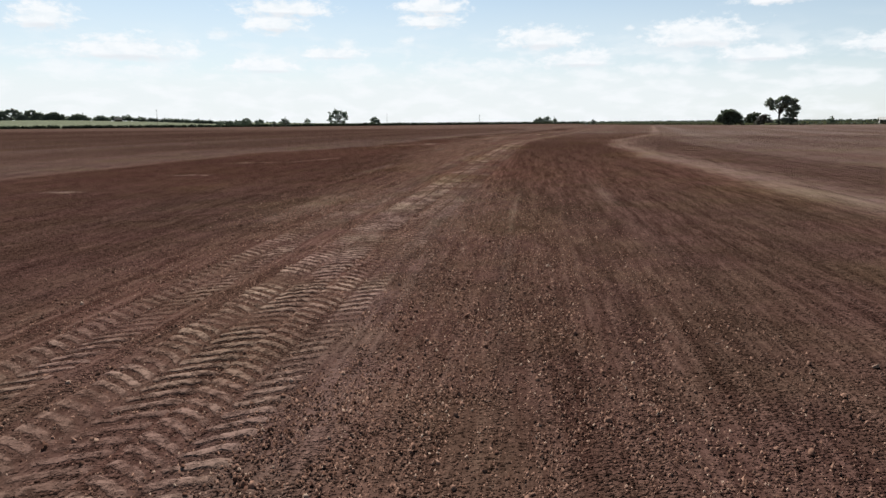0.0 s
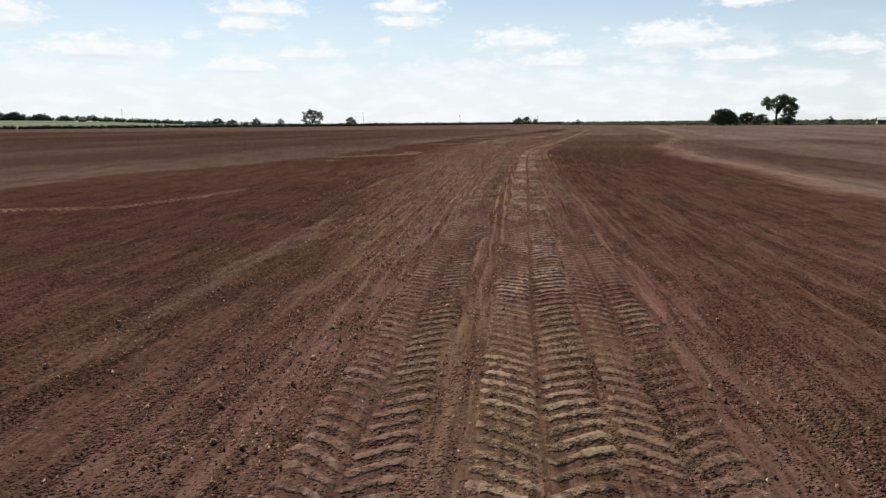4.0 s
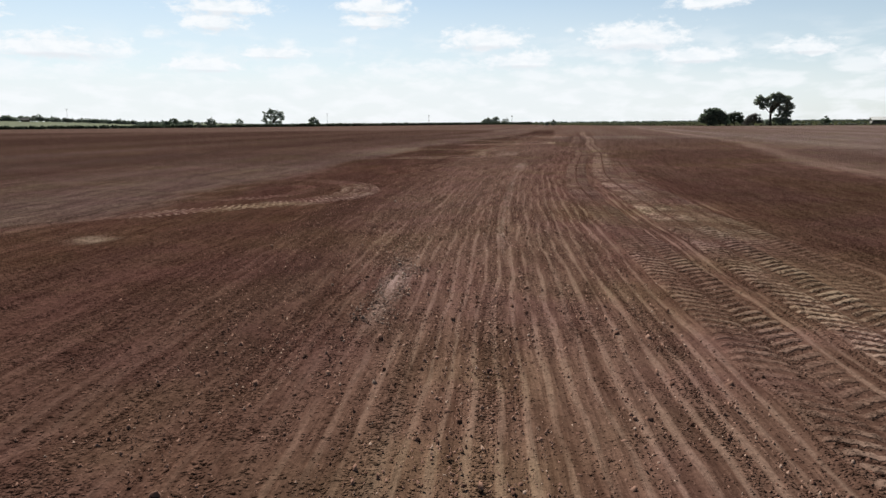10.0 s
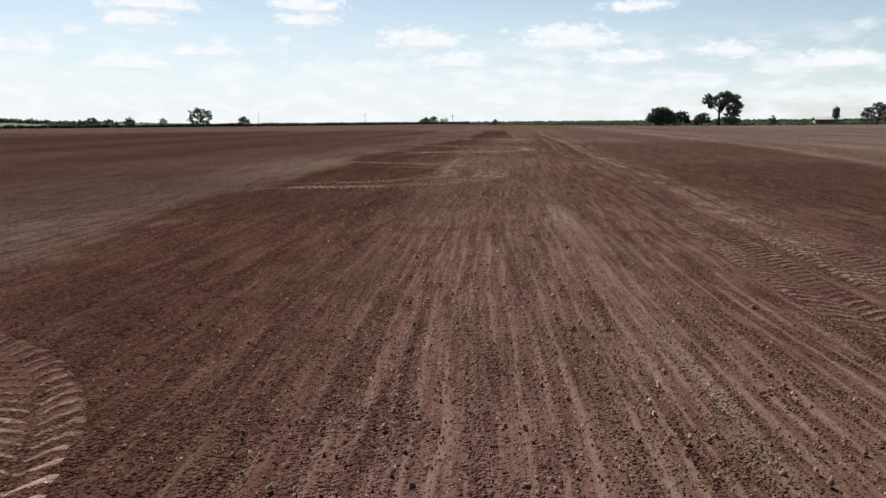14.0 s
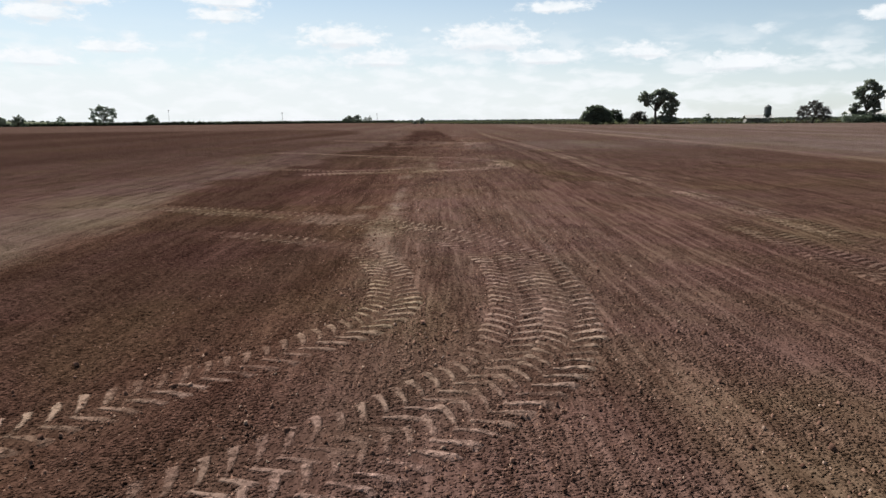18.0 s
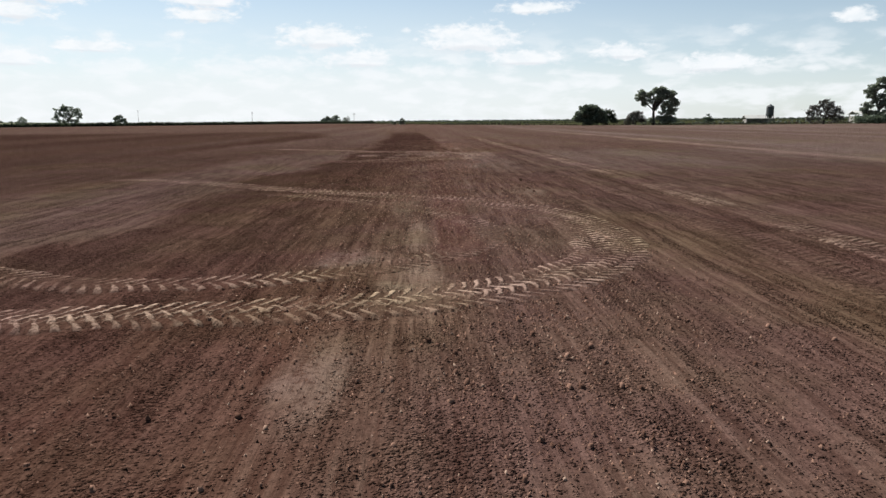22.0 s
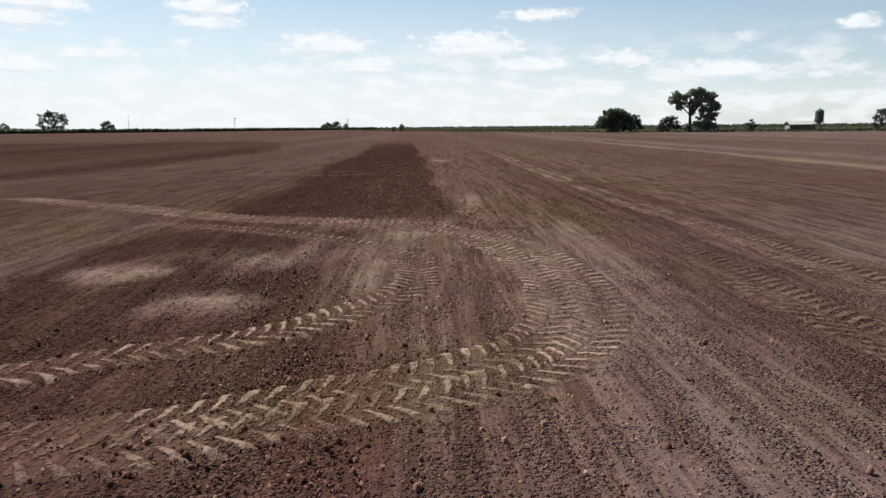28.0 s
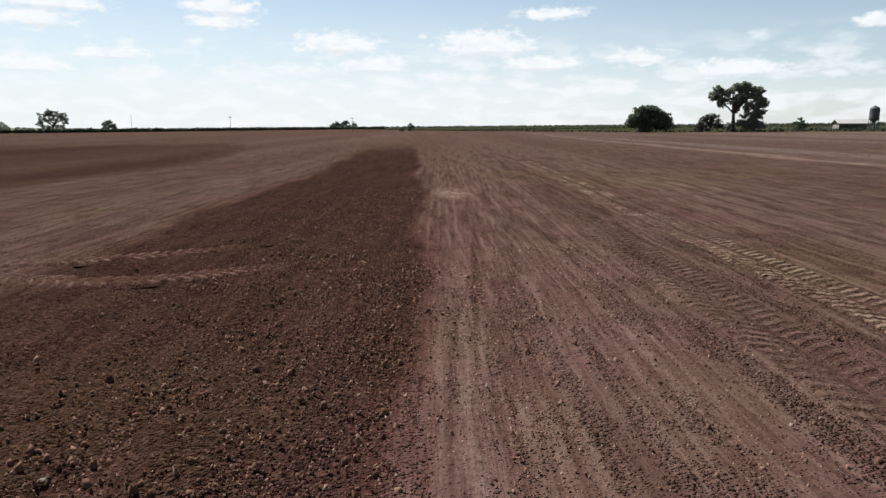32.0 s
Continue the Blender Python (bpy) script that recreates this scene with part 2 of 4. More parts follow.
    base = N.mix(N.math("MULTIPLY", pad, attr("bar")), base, N.vec("MULTIPLY", crust, (1.50, 1.45, 1.40)))
    # every clod has its own shade; the earth varies from mauve to olive over a few steps
    own = N.math("ADD", 0.12, N.math("MULTIPLY", N.math("ADD", tint[2], tint2[2]), 0.82))
    loose = N.math("MAXIMUM", N.ramp(big, 0.05, 0.35), N.ramp(small, 0.05, 0.35))
    base = N.mix(loose, base, N.vec("MULTIPLY", base, N.xyz(own, own, own)))
    hue = N.mix(N.ramp(N.noise(obj, 0.55, 3.0, 0.55), 0.36, 0.64), (1.02, 0.97, 1.01), (0.99, 1.01, 0.955))
    base = N.vec("MULTIPLY", base, hue)
    base = N.mix(attr("olive"), base, N.vec("MULTIPLY", base, (1.04, 1.13, 0.92)))
    grass = N.mix(N.ramp(blotch, 0.35, 0.65), (0.050, 0.062, 0.028), (0.085, 0.090, 0.046))
    grass = N.mix(attr("crop"), grass, N.mix(N.ramp(blotch, 0.3, 0.7), (0.190, 0.225, 0.150), (0.265, 0.295, 0.205)))
    base = N.mix(veg, base, grass)
    speck = N.math("ADD", 0.70, N.math("MULTIPLY", N.ramp(N.math("ADD", N.math("MULTIPLY", crumb, 0.5), N.math("MULTIPLY", grain, 0.5)), 0.38, 0.62), 0.42))
    tone = N.vec("MULTIPLY", N.xyz(speck, speck, speck), TONE)
    N.link(N.vec("MULTIPLY", base, tone), bsdf.inputs["Base Color"])
    bsdf.inputs["Roughness"].default_value = 0.96
    bsdf.inputs["Specular IOR Level"].default_value = 0.0
    high = N.math("ADD", N.math("MULTIPLY", big, 0.040), N.math("MULTIPLY", small, 0.020))
    fine = N.math("ADD", N.math("MULTIPLY", crumb, 0.009), N.math("MULTIPLY", grain, 0.004))
    fine = N.math("ADD", fine, N.math("ADD", N.math("MULTIPLY", streak, 0.030), N.math("MULTIPLY", hair, 0.012)))
    calm = N.math("SUBTRACT", 1.0, N.math("MAXIMUM", N.math("MULTIPLY", pad, 0.75), N.math("MULTIPLY", press, 0.35)))
    high = N.math("ADD", high, N.math("MULTIPLY", fine, calm))
    high = N.math("ADD", high, N.math("MULTIPLY", pad, 0.036))
    bump(N, bsdf, high, 1.0, 1.0)
    return m


def leaf_material(name, dark, light):
    m, N, bsdf = material(name)
    rnd = N.add("NewGeometry").outputs["Random Per Island"]
    obj = N.add("TexCoord").outputs["Object"]
    f = N.math("ADD", N.math("MULTIPLY", rnd, 0.6), N.math("MULTIPLY", N.noise(obj, 0.5, 2.0), 0.5))
    colour = N.mix(f, dark, light)
    N.link(colour, bsdf.inputs["Base Color"])
    bsdf.inputs["Roughness"].default_value = 0.6
    thin, both, out = N.add("BsdfTranslucent"), N.add("MixShader"), N.add("OutputMaterial")
    N.link(N.vec("MULTIPLY", colour, (1.05, 1.15, 0.95)), thin.inputs[0])
    both.inputs[0].default_value = 0.42
    N.link(bsdf.outputs[0], both.inputs[1])
    N.link(thin.outputs[0], both.inputs[2])
    N.link(both.outputs[0], out.inputs[0])
    out.is_active_output = True
    return m


def rough_material(name, a, b, scale, rough=0.8, metal=0.0, stretch=(1, 1, 1), relief=0.02):
    m, N, bsdf = material(name)
    obj = N.vec("MULTIPLY", N.add("TexCoord").outputs["Object"], stretch)
    n1, n2 = N.noise(obj, scale, 4.0, 0.6), N.noise(obj, scale * 7, 3.0, 0.6)
    f = N.ramp(N.math("ADD", N.math("MULTIPLY", n1, 0.7), N.math("MULTIPLY", n2, 0.3)), 0.35, 0.65)
    N.link(N.mix(f, a, b), bsdf.inputs["Base Color"])
    bsdf.inputs["Roughness"].default_value, bsdf.inputs["Metallic"].default_value = rough, metal
    if rough > 0.85:
        bsdf.inputs["Specular IOR Level"].default_value = 0.05
    if relief:
        bump(N, bsdf, n2, 0.6, relief)
    return m


TONE = (0.806, 0.767, 0.793)          # the whole field's earth, a little redder than its dust
SOIL = soil_material("tilled_soil")
# gum and dark leaves: own greens, lightened in part to imitate distance haze
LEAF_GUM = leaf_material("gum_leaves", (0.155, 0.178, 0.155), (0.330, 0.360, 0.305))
LEAF_DARK = leaf_material("dark_leaves", (0.080, 0.102, 0.084), (0.205, 0.240, 0.190))
LEAF_GREY = leaf_material("grey_leaves", (0.085, 0.080, 0.082), (0.185, 0.172, 0.172))
LEAF_HEDGE = leaf_material("hedge_leaves", (0.048, 0.060, 0.046), (0.105, 0.120, 0.088))
# distance haze is mixed into the next two leaf colours
LEAF_FAR_HAZE = leaf_material("hazy_far_leaves", (0.165, 0.190, 0.172), (0.300, 0.330, 0.290))
LEAF_DIM_HAZE = leaf_material("hazy_dull_leaves", (0.100, 0.116, 0.110), (0.185, 0.202, 0.186))
LEAF_WEED = leaf_material("dry_weeds", (0.060, 0.048, 0.038), (0.110, 0.088, 0.070))
BARK = rough_material("bark", (0.05, 0.045, 0.04), (0.12, 0.105, 0.09), 1.5, 0.9, stretch=(1, 1, 0.3))
STEEL = rough_material("galvanised_steel", (0.09, 0.10, 0.105), (0.17, 0.18, 0.185), 0.8, 0.6, 0.4, relief=0)
ROOF = rough_material("pale_roof_sheet", (0.60, 0.60, 0.58), (0.74, 0.74, 0.72), 0.5, 0.5, relief=0)
WALL = rough_material("plastered_wall", (0.26, 0.25, 0.235), (0.36, 0.345, 0.32), 0.6, 0.9)
TILES = rough_material("old_roof_tiles", (0.11, 0.105, 0.10), (0.19, 0.18, 0.17), 1.2, 0.9)
TIMBER = rough_material("weathered_timber", (0.09, 0.075, 0.06), (0.17, 0.14, 0.115), 2.0, 0.9, stretch=(1, 1, 0.1))
STONE = rough_material("pale_stone", (0.24, 0.19, 0.155), (0.38, 0.32, 0.27), 9.0, 0.9)
CLOD = rough_material("dry_clod", (0.11, 0.058, 0.038), (0.24, 0.142, 0.098), 14.0, 0.97)
DARKROOM = rough_material("dark_opening", (0.02, 0.02, 0.02), (0.04, 0.04, 0.04), 1.0, 0.9, relief=0)


# ---------------------------------------------------------------- small maths
def lattice(ix, iy, seed):
    h = (ix.astype(np.int64) * 374761393 + iy.astype(np.int64) * 668265263 + seed * 974711) & 0xFFFFFFFF
    h = ((h ^ (h >> 13)) * 1274126177) & 0xFFFFFFFF
    return ((h ^ (h >> 16)) & 0xFFFF) / 65535.0


def bumps(x, y, seed):
    """Smooth value noise, 0 to 1, of period 1."""
    ix, iy = np.floor(x), np.floor(y)
    fx, fy = x - ix, y - iy
    fx, fy = fx * fx * (3 - 2 * fx), fy * fy * (3 - 2 * fy)
    a = lattice(ix, iy, seed) * (1 - fx) + lattice(ix + 1, iy, seed) * fx
    b = lattice(ix, iy + 1, seed) * (1 - fx) + lattice(ix + 1, iy + 1, seed) * fx
    return a * (1 - fy) + b * fy


def step(x, lo, hi):
    k = np.clip((x - lo) / (hi - lo), 0, 1)
    return k * k * (3 - 2 * k)


def tramline(y):
    """x of the wheeling that the rows of the field run beside: straight, then bending to the east."""
    return -2.25 + 0.155 * 8.0 * np.logaddexp(0, (np.asarray(y, float) - 64.0) / 8.0)


def rise(x, y):
    """Land that climbs gently beyond the hedge in the north-west."""
    return 8.0 * step(-np.asarray(x, float) - 0.25 * np.asarray(y, float), 90, 340) * step(np.asarray(y, float) - 0.9 * np.asarray(x, float), 820, 1100)


def swell(x, y):
    return rise(x, y) + 0.05 * (bumps(x / 3.1, y / 4.3, 5) - 0.5) * step(400 - np.hypot(x, y - 80), 0, 100)


# dusty, wheel-polished spots: x, y, radius across, radius along, strength
SPOTS = [(-13.9, 18.0, 1.0, .3, .7), (-13.3, 25.2, 1.1, .3, .7), (-2.5, 12.5, .42, 5.0, .9), (-4.9, 15.6, .5, 3.0, .4), (-6.4, 28.5, .3, 4.0, .25),
         (-6.58, 52.6, .17, 1.5, .9), (-12.4, 56.0, .6, .45, .7), (-10.4, 61.2, 1.2, .5, .6), (-3.4, 76.4, .4, 3.0, .5), (-4.75, 94.4, .36, 3.4, .75),
         (-5.9, 95.2, .9, .6, .9), (-5.1, 90.9, .34, 1.3, .7), (-3.25, 105.6, .42, .9, .55), (-2.0, 108.6, .55, 1.2, .6), (-1.4, 112.4, .30, 1.6, .45), (-3.35, 88.7, .5, 1.7, .45),
         (-4.45, 96.4, .24, 1.7, .9), (-4.0, 99.8, .2, 1.5, .6), (-5.05, 97.0, .35, .4, .5)]
MORE_SPOTS = [(-1.2, 115.9, .4, 2.0, .4), (-2.7, 110.3, .6, .7, .6), (2.8, 119.0, .5, 1.0, .5), (2.4, 141.5, 2.6, 1.0, .3),
              (-.1, 140.5, .8, .7, .9), (1.3, 138.5, .7, .6, .9), (1.9, 141.1, .7, .7, .8), (4.5, 143.5, 1.0, .8, .5),
              (5.2, 137.2, .6, 1.4, .7), (4.0, 144.8, 2.6, .8, .45), (6.9, 149.3, .25, 1.6, .8), (9.72, 171.0, .6, 1.5, .8)]

SWATHS = [(1.5, 140.6, 0.28, 0.9, 0.6), (1.9, 141.0, 0.32, 0.9, 0.7), (2.3, 141.6, 0.32, 1.0, 0.7), (2.6, 142.5, 0.45, 1.0, 0.5), (3.4, 140.1, 0.28, 1.6, 0.6), (3.4, 141.4, 0.3, 1.4, 0.5),
          (4.3, 143.3, 0.45, 1.2, 0.8), (4.9, 144.1, 0.5, 1.0, 0.7), (6.4, 147.6, 0.3, 4.0, 0.5), (3.8, 141.2, 0.3, 0.8, 0.6), (7.2, 141.4, 0.35, 3.0, 0.5), (7.1, 139.9, 0.35, 2.5, 0.45)]


# pale lines dragged along the rows: offset from the wheeling, from y, to y, strength
DRAGS = [(-3.18, 53, 77, .75), (2.37, 4, 21, .4), (4.75, 8, 26, .45), (-4.25, 25, 35, .6), (-4.85, 36, 45, .45), (-4.0, 42, 50, .5),
         (-4.75, 149, 162, .5), (-3.1, 148, 164, .4), (-5.06, 115, 126, .6), (-3.65, 111, 123, .7), (-4.45, 87, 97, .7), (-2.9, 132, 142, .6)]


def zones(x, y):
    """How far the soil is pale fallow crust, freshly tilled or painted darker for shade, reddish, dusty, drilled in
    rows, or grown over.
    """
    u = x - tramline(y)
    wob = (bumps(x / 2.3, y / 5.0, 11) - 0.5) * 2.2 + (bumps(x / 0.5, y / 0.9, 12) - 0.5) * 0.9
    left = np.interp(y, [-50, 0, 20, 45, 60, 74, 100, 117, 131, 144, 165, 190, 225, 260],
                     [-19, -18.5, -17.5, -16, -12.2, -11.9, -13.0, -12.8, -11.8, -10.6, -10.8, -10.8, -12.5, -22])
    width = np.interp(y, [0, 60, 100, 140, 190, 260], [9, 9, 11, 13, 8, 16])
    right = np.interp(y, [0, 16, 49, 77, 110, 175, 260], [10.0, 9.5, 8.9, 9.6, 14.0, 15.0, 16])
    d = u - left + wob * (1 - 0.65 * step(y, 138, 150))
    e = u - right + 0.4 * wob
    pale = step(-d, -0.2, 0.9) * step(d + width, -3.0, 3.0) * (0.48 - 0.18 * step(y, 74, 90) + 0.28 * step(y, 140, 172))
    band = step(-d, -0.2, 0.9) * step(d + 6.5, 0, 3.0) * step(y, 78, 92) * step(160 - y, 0, 20)
    pale = np.maximum(pale, 0.62 * band)
    pale = np.maximum(pale, (0.26 - 0.16 * step(y, 88, 94) * step(105 - y, 0, 4) + 0.56 * step(y, 121, 130) - 0.67 * step(y, 139, 149) + 0.19 * step(y, 151, 156)) * step(u + 0.3 * wob, -5.0, -3.8) * step(y, 86, 100))
    pale = np.maximum(pale, 0.26 * step(u + 0.3 * wob, -8.0, -6.5) * step(y, 40, 60))
    pale = np.maximum(pale, step(e, 0, 1.0) * (0.30 + 0.26 * step(y, 85, 110) + 0.38 * step(bumps(u / 4.2, y / 90.0, 35), 0.3, 0.65)))
    lanes = bumps(u / 5.2 + 0.3, y / 160.0, 31)
    pale = np.maximum(pale, 0.5 * step(lanes, 0.40, 0.75) * step(np.abs(u) - 13, 0, 6))
    pale = np.maximum(pale, 0.30 * step(y, 165, 260))
    fresh_shade = step(d, -0.3, 0.6) * step(-5.0 - 0.035 * (y - 155) - u + 0.25 * wob, -0.15, 0.25) * step(y + 1.4 * wob, 143.4, 148.0) * step(235 - y, 0, 40)
    fresh_shade = np.maximum(fresh_shade, 0.40 * step(26 - y, 0, 8) * (0.25 * step(u + 0.3 * wob, 2.0, 3.4) * step(-e, 0, 2) + step(-1.9 - u + 0.3 * wob, 0, 1.2)))
    pale = np.maximum(pale, 0.38 * step(24 - y, 0, 8) * step(u, 0.45, 0.7) * step(2.1 - u + 0.3 * wob, 0, 0.8))
    rim = step(d, -0.5, 0.4) * step(3.4 - d, 0, 2.4) * step(y, 20, 45) * step(150 - y, 0, 8)
    fresh_shade = np.maximum(fresh_shade, (0.6 + 0.25 * step(y, 80, 92)) * rim)
    fresh_shade = np.maximum(fresh_shade, (0.65 + 0.22 * step(y, 22, 30) * step(46 - y, 0, 8) + 0.15 * step(y, 118, 128)) * (1 - step(y, 62, 72) * (0.40 - 0.1 * step(y, 118, 130)) * step(bumps(u / 0.55, y / 3.5, 39), 0.35, 0.75)) * step(d, 0, 1) * step(np.interp(y, [0, 10, 20, 28, 36, 52, 60, 85, 118, 130, 134, 139], [-3.6, -2.6, -2.4, -2.3, -3.1, -4.3, -5.3, -6.9, -7.8, -7.6, -5.0, -6.1]) - u + 0.5 * wob, -0.4, 1.6) * step(150 - y, 0, 6))
    # west of the edge: dark earth, darkened further in place of shaded clod sides
    fresh_shade = np.maximum(fresh_shade, (0.62 + 0.33 * step(y, 84, 110)) * step(-d - width, -2.0, 3.0) * (0.55 + 0.45 * step(bumps(u / 9.0, y / 200.0, 33), 0.3, 0.6)) * step(260 - y, 0, 30))
    fresh_shade = np.maximum(fresh_shade, step(-d, -0.5, 0.8) * (0.28 + 0.24 * step(y, 80, 95) - 0.32 * step(y, 140, 172)) * (1 - 0.8 * band))
    fresh_shade = np.maximum(fresh_shade, (0.42 - 0.36 * step(y, 95, 150) + 0.20 * step(y, 24, 34) * step(76 - y, 0, 16) + 0.14 * step(y, 36, 44) * step(76 - y, 0, 12)) * step(u + 0.4 * wob, 0.8, 2.2) * step(-e, -0.3, 0.8) * step(215 - y, 0, 60))
    fresh_shade = np.maximum(fresh_shade, 0.5 * step(bumps(u / 6.0 + 0.6, y / 120.0, 37), 0.5, 0.72) * step(e, 2.0, 4.0) * step(120 - y, 0, 50))
    fresh_shade = np.maximum(fresh_shade, 0.38 * step(u + 0.2 * wob, -2.6, -1.8) * step(1.6 - u, 0, 0.8) * (1 - 0.6 * step(y, 149, 156)) * step(y, 92, 104) * step(200 - y, 0, 30))
    fresh_shade = np.maximum(fresh_shade, 0.24 * step(y, 98, 104) * step(131 - y, 0, 5) * step(0.5 - u, 0, 2) * (0.5 + 0.7 * bumps(u / 0.6, y / 9.0, 46)))
    fresh_shade = np.maximum(fresh_shade, 0.85 * step(d, -0.1, 0.6) * step(-8.6 - u + 0.6 * wob, 0, 1.8) * step(y, 84, 92) * step(112 - y, 0, 10))
    red = 0.35 * step(bumps(x / 3.7, y / 9.0, 21), 0.52, 0.85) * step(9 - np.abs(u + 4), 0, 4)
    red = np.maximum(red, 0.4 * step(d, 0, 1) * step(-6.5 - u + 0.5 * wob, 0, 1.5) * step(86 - y, 0, 12))
    red = np.maximum(red, 1.3 * step(0.50 - np.abs(u + 5.95), 0, 0.2) * step(y, 108, 112) * step(141 - y, 0, 8))
    red = np.maximum(red, 1.0 * step(0.45 - np.abs(u + 5.35), 0, 0.2) * step(y, 146, 149) * step(175 - y, 0, 14))
    red = np.maximum(red, 0.6 * step(-5.0 - u, 0, 0.5) * step(d, 0, 1) * step(y, 143, 147) * step(200 - y, 0, 30))
    red = np.maximum(red, 0.55 * step(u, -5.2, -4.6) * step(-1.5 - u + 0.4 * wob, 0, 2.0) * step(y, 148, 154) * step(190 - y, 0, 20))
    dust = np.zeros_like(u)
    for sx, sy, rx, ry, k in SPOTS + MORE_SPOTS + SWATHS:
        r = np.hypot((u - sx + float(tramline(sy))) / (rx * (1.2 if sy > 130 else 1.1)), (y - sy) / (ry * 1.4))
        dust = np.maximum(dust, k * step(1.0 - r + 0.5 * (bumps(x / .35, y / .5, 41) - .5), 0, 0.8))
    for du, y0, y1, k in DRAGS:
        off = np.abs(u - du - 0.10 * (bumps(x * 0, y / 3.0, 43) - 0.5))
        dust = np.maximum(dust, k * step(0.10 - off, 0, 0.08) * step(y, y0, y0 + 4) * step(y1 - y, 0, 4) * (0.4 + 0.6 * bumps(u / .3, y / 1.6, 44)))
    dust = np.maximum(dust, (0.38 + 0.4 * step(y, 120, 160)) * step(e, -0.4, 0.9) * step(2.2 - e, 0, 1.2) * step(330 - y, 0, 60))
    rows = (0.40 + 0.10 * step(y, 80, 92) + 0.60 * step(y, 22, 34) * step(80 - y, 0, 22)) * step(u, -8.5, -6.8) * step(6.5 - u, 0, 3)
    rows = np.maximum(rows * (1 - fresh_shade), 0.28 * step(y, 146, 152) * step(u, -4.9, -4.5) * step(4 - u, 0, 4))
    edge = np.interp(x, [-900, -420, -150, 0, 40, 62, 88, 102, 146, 170, 420, 900],
                     [400, 470, 600, 760, 640, 420, 332, 306, 290, 294, 276, 250])
    veg = step(y, edge - 2, edge + 4)
    ash = np.maximum(step(-d, -0.5, 1.5), np.maximum(0.95 * step(e, 0.5, 3.0), 0.5 * step(y, 84, 98) + 0.4 * step(y, 104, 116) + 0.20 * step(y, 100, 140) * step(u, 1, 4)))
    ash = np.maximum(ash, 0.95 * step(26 - y, 0, 12))
    olive = 0.4 * step(0.65 - np.abs(u + 6.95 + 0.1 * wob), 0, 0.4) * step(y, 107, 111) * step(126 - y, 0, 6)
    olive = np.maximum(olive, 0.35 * step(-6.0 - u + 0.4 * wob, 0, 1.5) * step(d, 0, 1) * step(y, 110, 116) * step(134 - y, 0, 8))
    olive = np.maximum(olive, 0.5 * step(bumps(x / 2.6, y / 4.0, 47), 0.62, 0.85))
    cloddy = 0.10 * step(20 - y, 0, 14) + 0.12 * step(y, 112, 124) * step(150 - y, 0, 8) - 0.14 * step(y, 24, 34) * step(54 - y, 0, 10) - 0.12 * step(y, 92, 97) * step(106 - y, 0, 8) + 0.34 * step(y, 76, 79) * step(95 - y, 0, 6) + 0.12 * step(y, 50, 58) * step(78 - y, 0, 8)
    stubble = step(y - 0.9 * x, 800, 850) * step(-x, 120, 330)
    return {"pale": pale * (1 - fresh_shade) * (1 - veg), "fresh_shade": fresh_shade * (1 - veg), "red": red, "dust": dust, "rows": rows, "veg": veg, "ash": ash, "cloddy": cloddy, "crop": stubble, "olive": olive} | {k: np.zeros_like(u) for k in ("press", "bar", "lug", "lugphase", "luglo")}


def sheet(name, X, Y, Z, zone):
    """A grid of points as one smooth mesh with its soil attributes and its row coordinates."""
    nv, nu = X.shape
    me = bpy.data.meshes.new(name)
    me.vertices.add(nu * nv)
    me.vertices.foreach_set("co", np.stack([X, Y, Z], -1).astype(np.float32).ravel())
    i = (np.arange(nv - 1)[:, None] * nu + np.arange(nu - 1)[None]).ravel()
    quads = np.stack([i, i + 1, i + nu + 1, i + nu], 1).astype(np.int32)
    me.loops.add(quads.size)
    me.loops.foreach_set("vertex_index", quads.ravel())
    me.polygons.add(len(quads))
    me.polygons.foreach_set("loop_start", np.arange(len(quads), dtype=np.int32) * 4)
    me.polygons.foreach_set("use_smooth", np.ones(len(quads), bool))
    me.update(calc_edges=True)
    for key, val in zone.items():
        me.attributes.new(key, "FLOAT", "POINT").data.foreach_set("value", val.astype(np.float32).ravel())
    uv = np.stack([(X - tramline(Y)), Y], -1).reshape(-1, 2).astype(np.float32)
    me.uv_layers.new(name="rowmap").data.foreach_set("uv", uv[quads.ravel()].ravel())
    me.materials.append(SOIL)
    return new(name, me)


def smooth_line(points, gap):
    """Evenly spaced points on a rounded curve through the given ones."""
    p = np.array(points, float)
    q = np.vstack([2 * p[0] - p[1], p, 2 * p[-1] - p[-2]])
    out = []
    for i in range(1, len(q) - 2):
        k = np.linspace(0, 1, 24, endpoint=False)[:, None]
        a, b, c, d = q[i - 1:i + 3]
        out.append(0.5 * (2 * b + (c - a) * k + (2 * a - 5 * b + 4 * c - d) * k ** 2 + (3 * b - a - 3 * c + d) * k ** 3))
    out = np.vstack(out + [q[-2:-1]])
    run = np.concatenate([[0], np.cumsum(np.hypot(*np.diff(out, axis=0).T))])
    s = np.arange(0, run[-1], gap)
    return np.stack([np.interp(s, run, out[:, 0]), np.interp(s, run, out[:, 1])], 1), s


# ---------------------------------------------------------------- tyre tracks (laid out first, pressed into the ground next)
def along(shift, y0, y1):
    """Points of the main wheeling, moved sideways by shift."""
    ys = np.linspace(y0, y1, max(3, int((y1 - y0) / 6)))
    xs = np.interp(ys, [-1, 10, 27, 42, 52, 60, 68.5, 80, 90, 97, 107, 118, 126, 140, 150, 162, 190],
                   [-2.55, -2.5, -2.3, -1.92, -1.68, -1.42, -.9, 1.0, 2.75, 3.5, 4.85, 6.75, 8.0, 9.85, 10.95, 12.6, 17.2])
    return [(float(x) + shift, float(y)) for x, y in zip(xs, ys)]


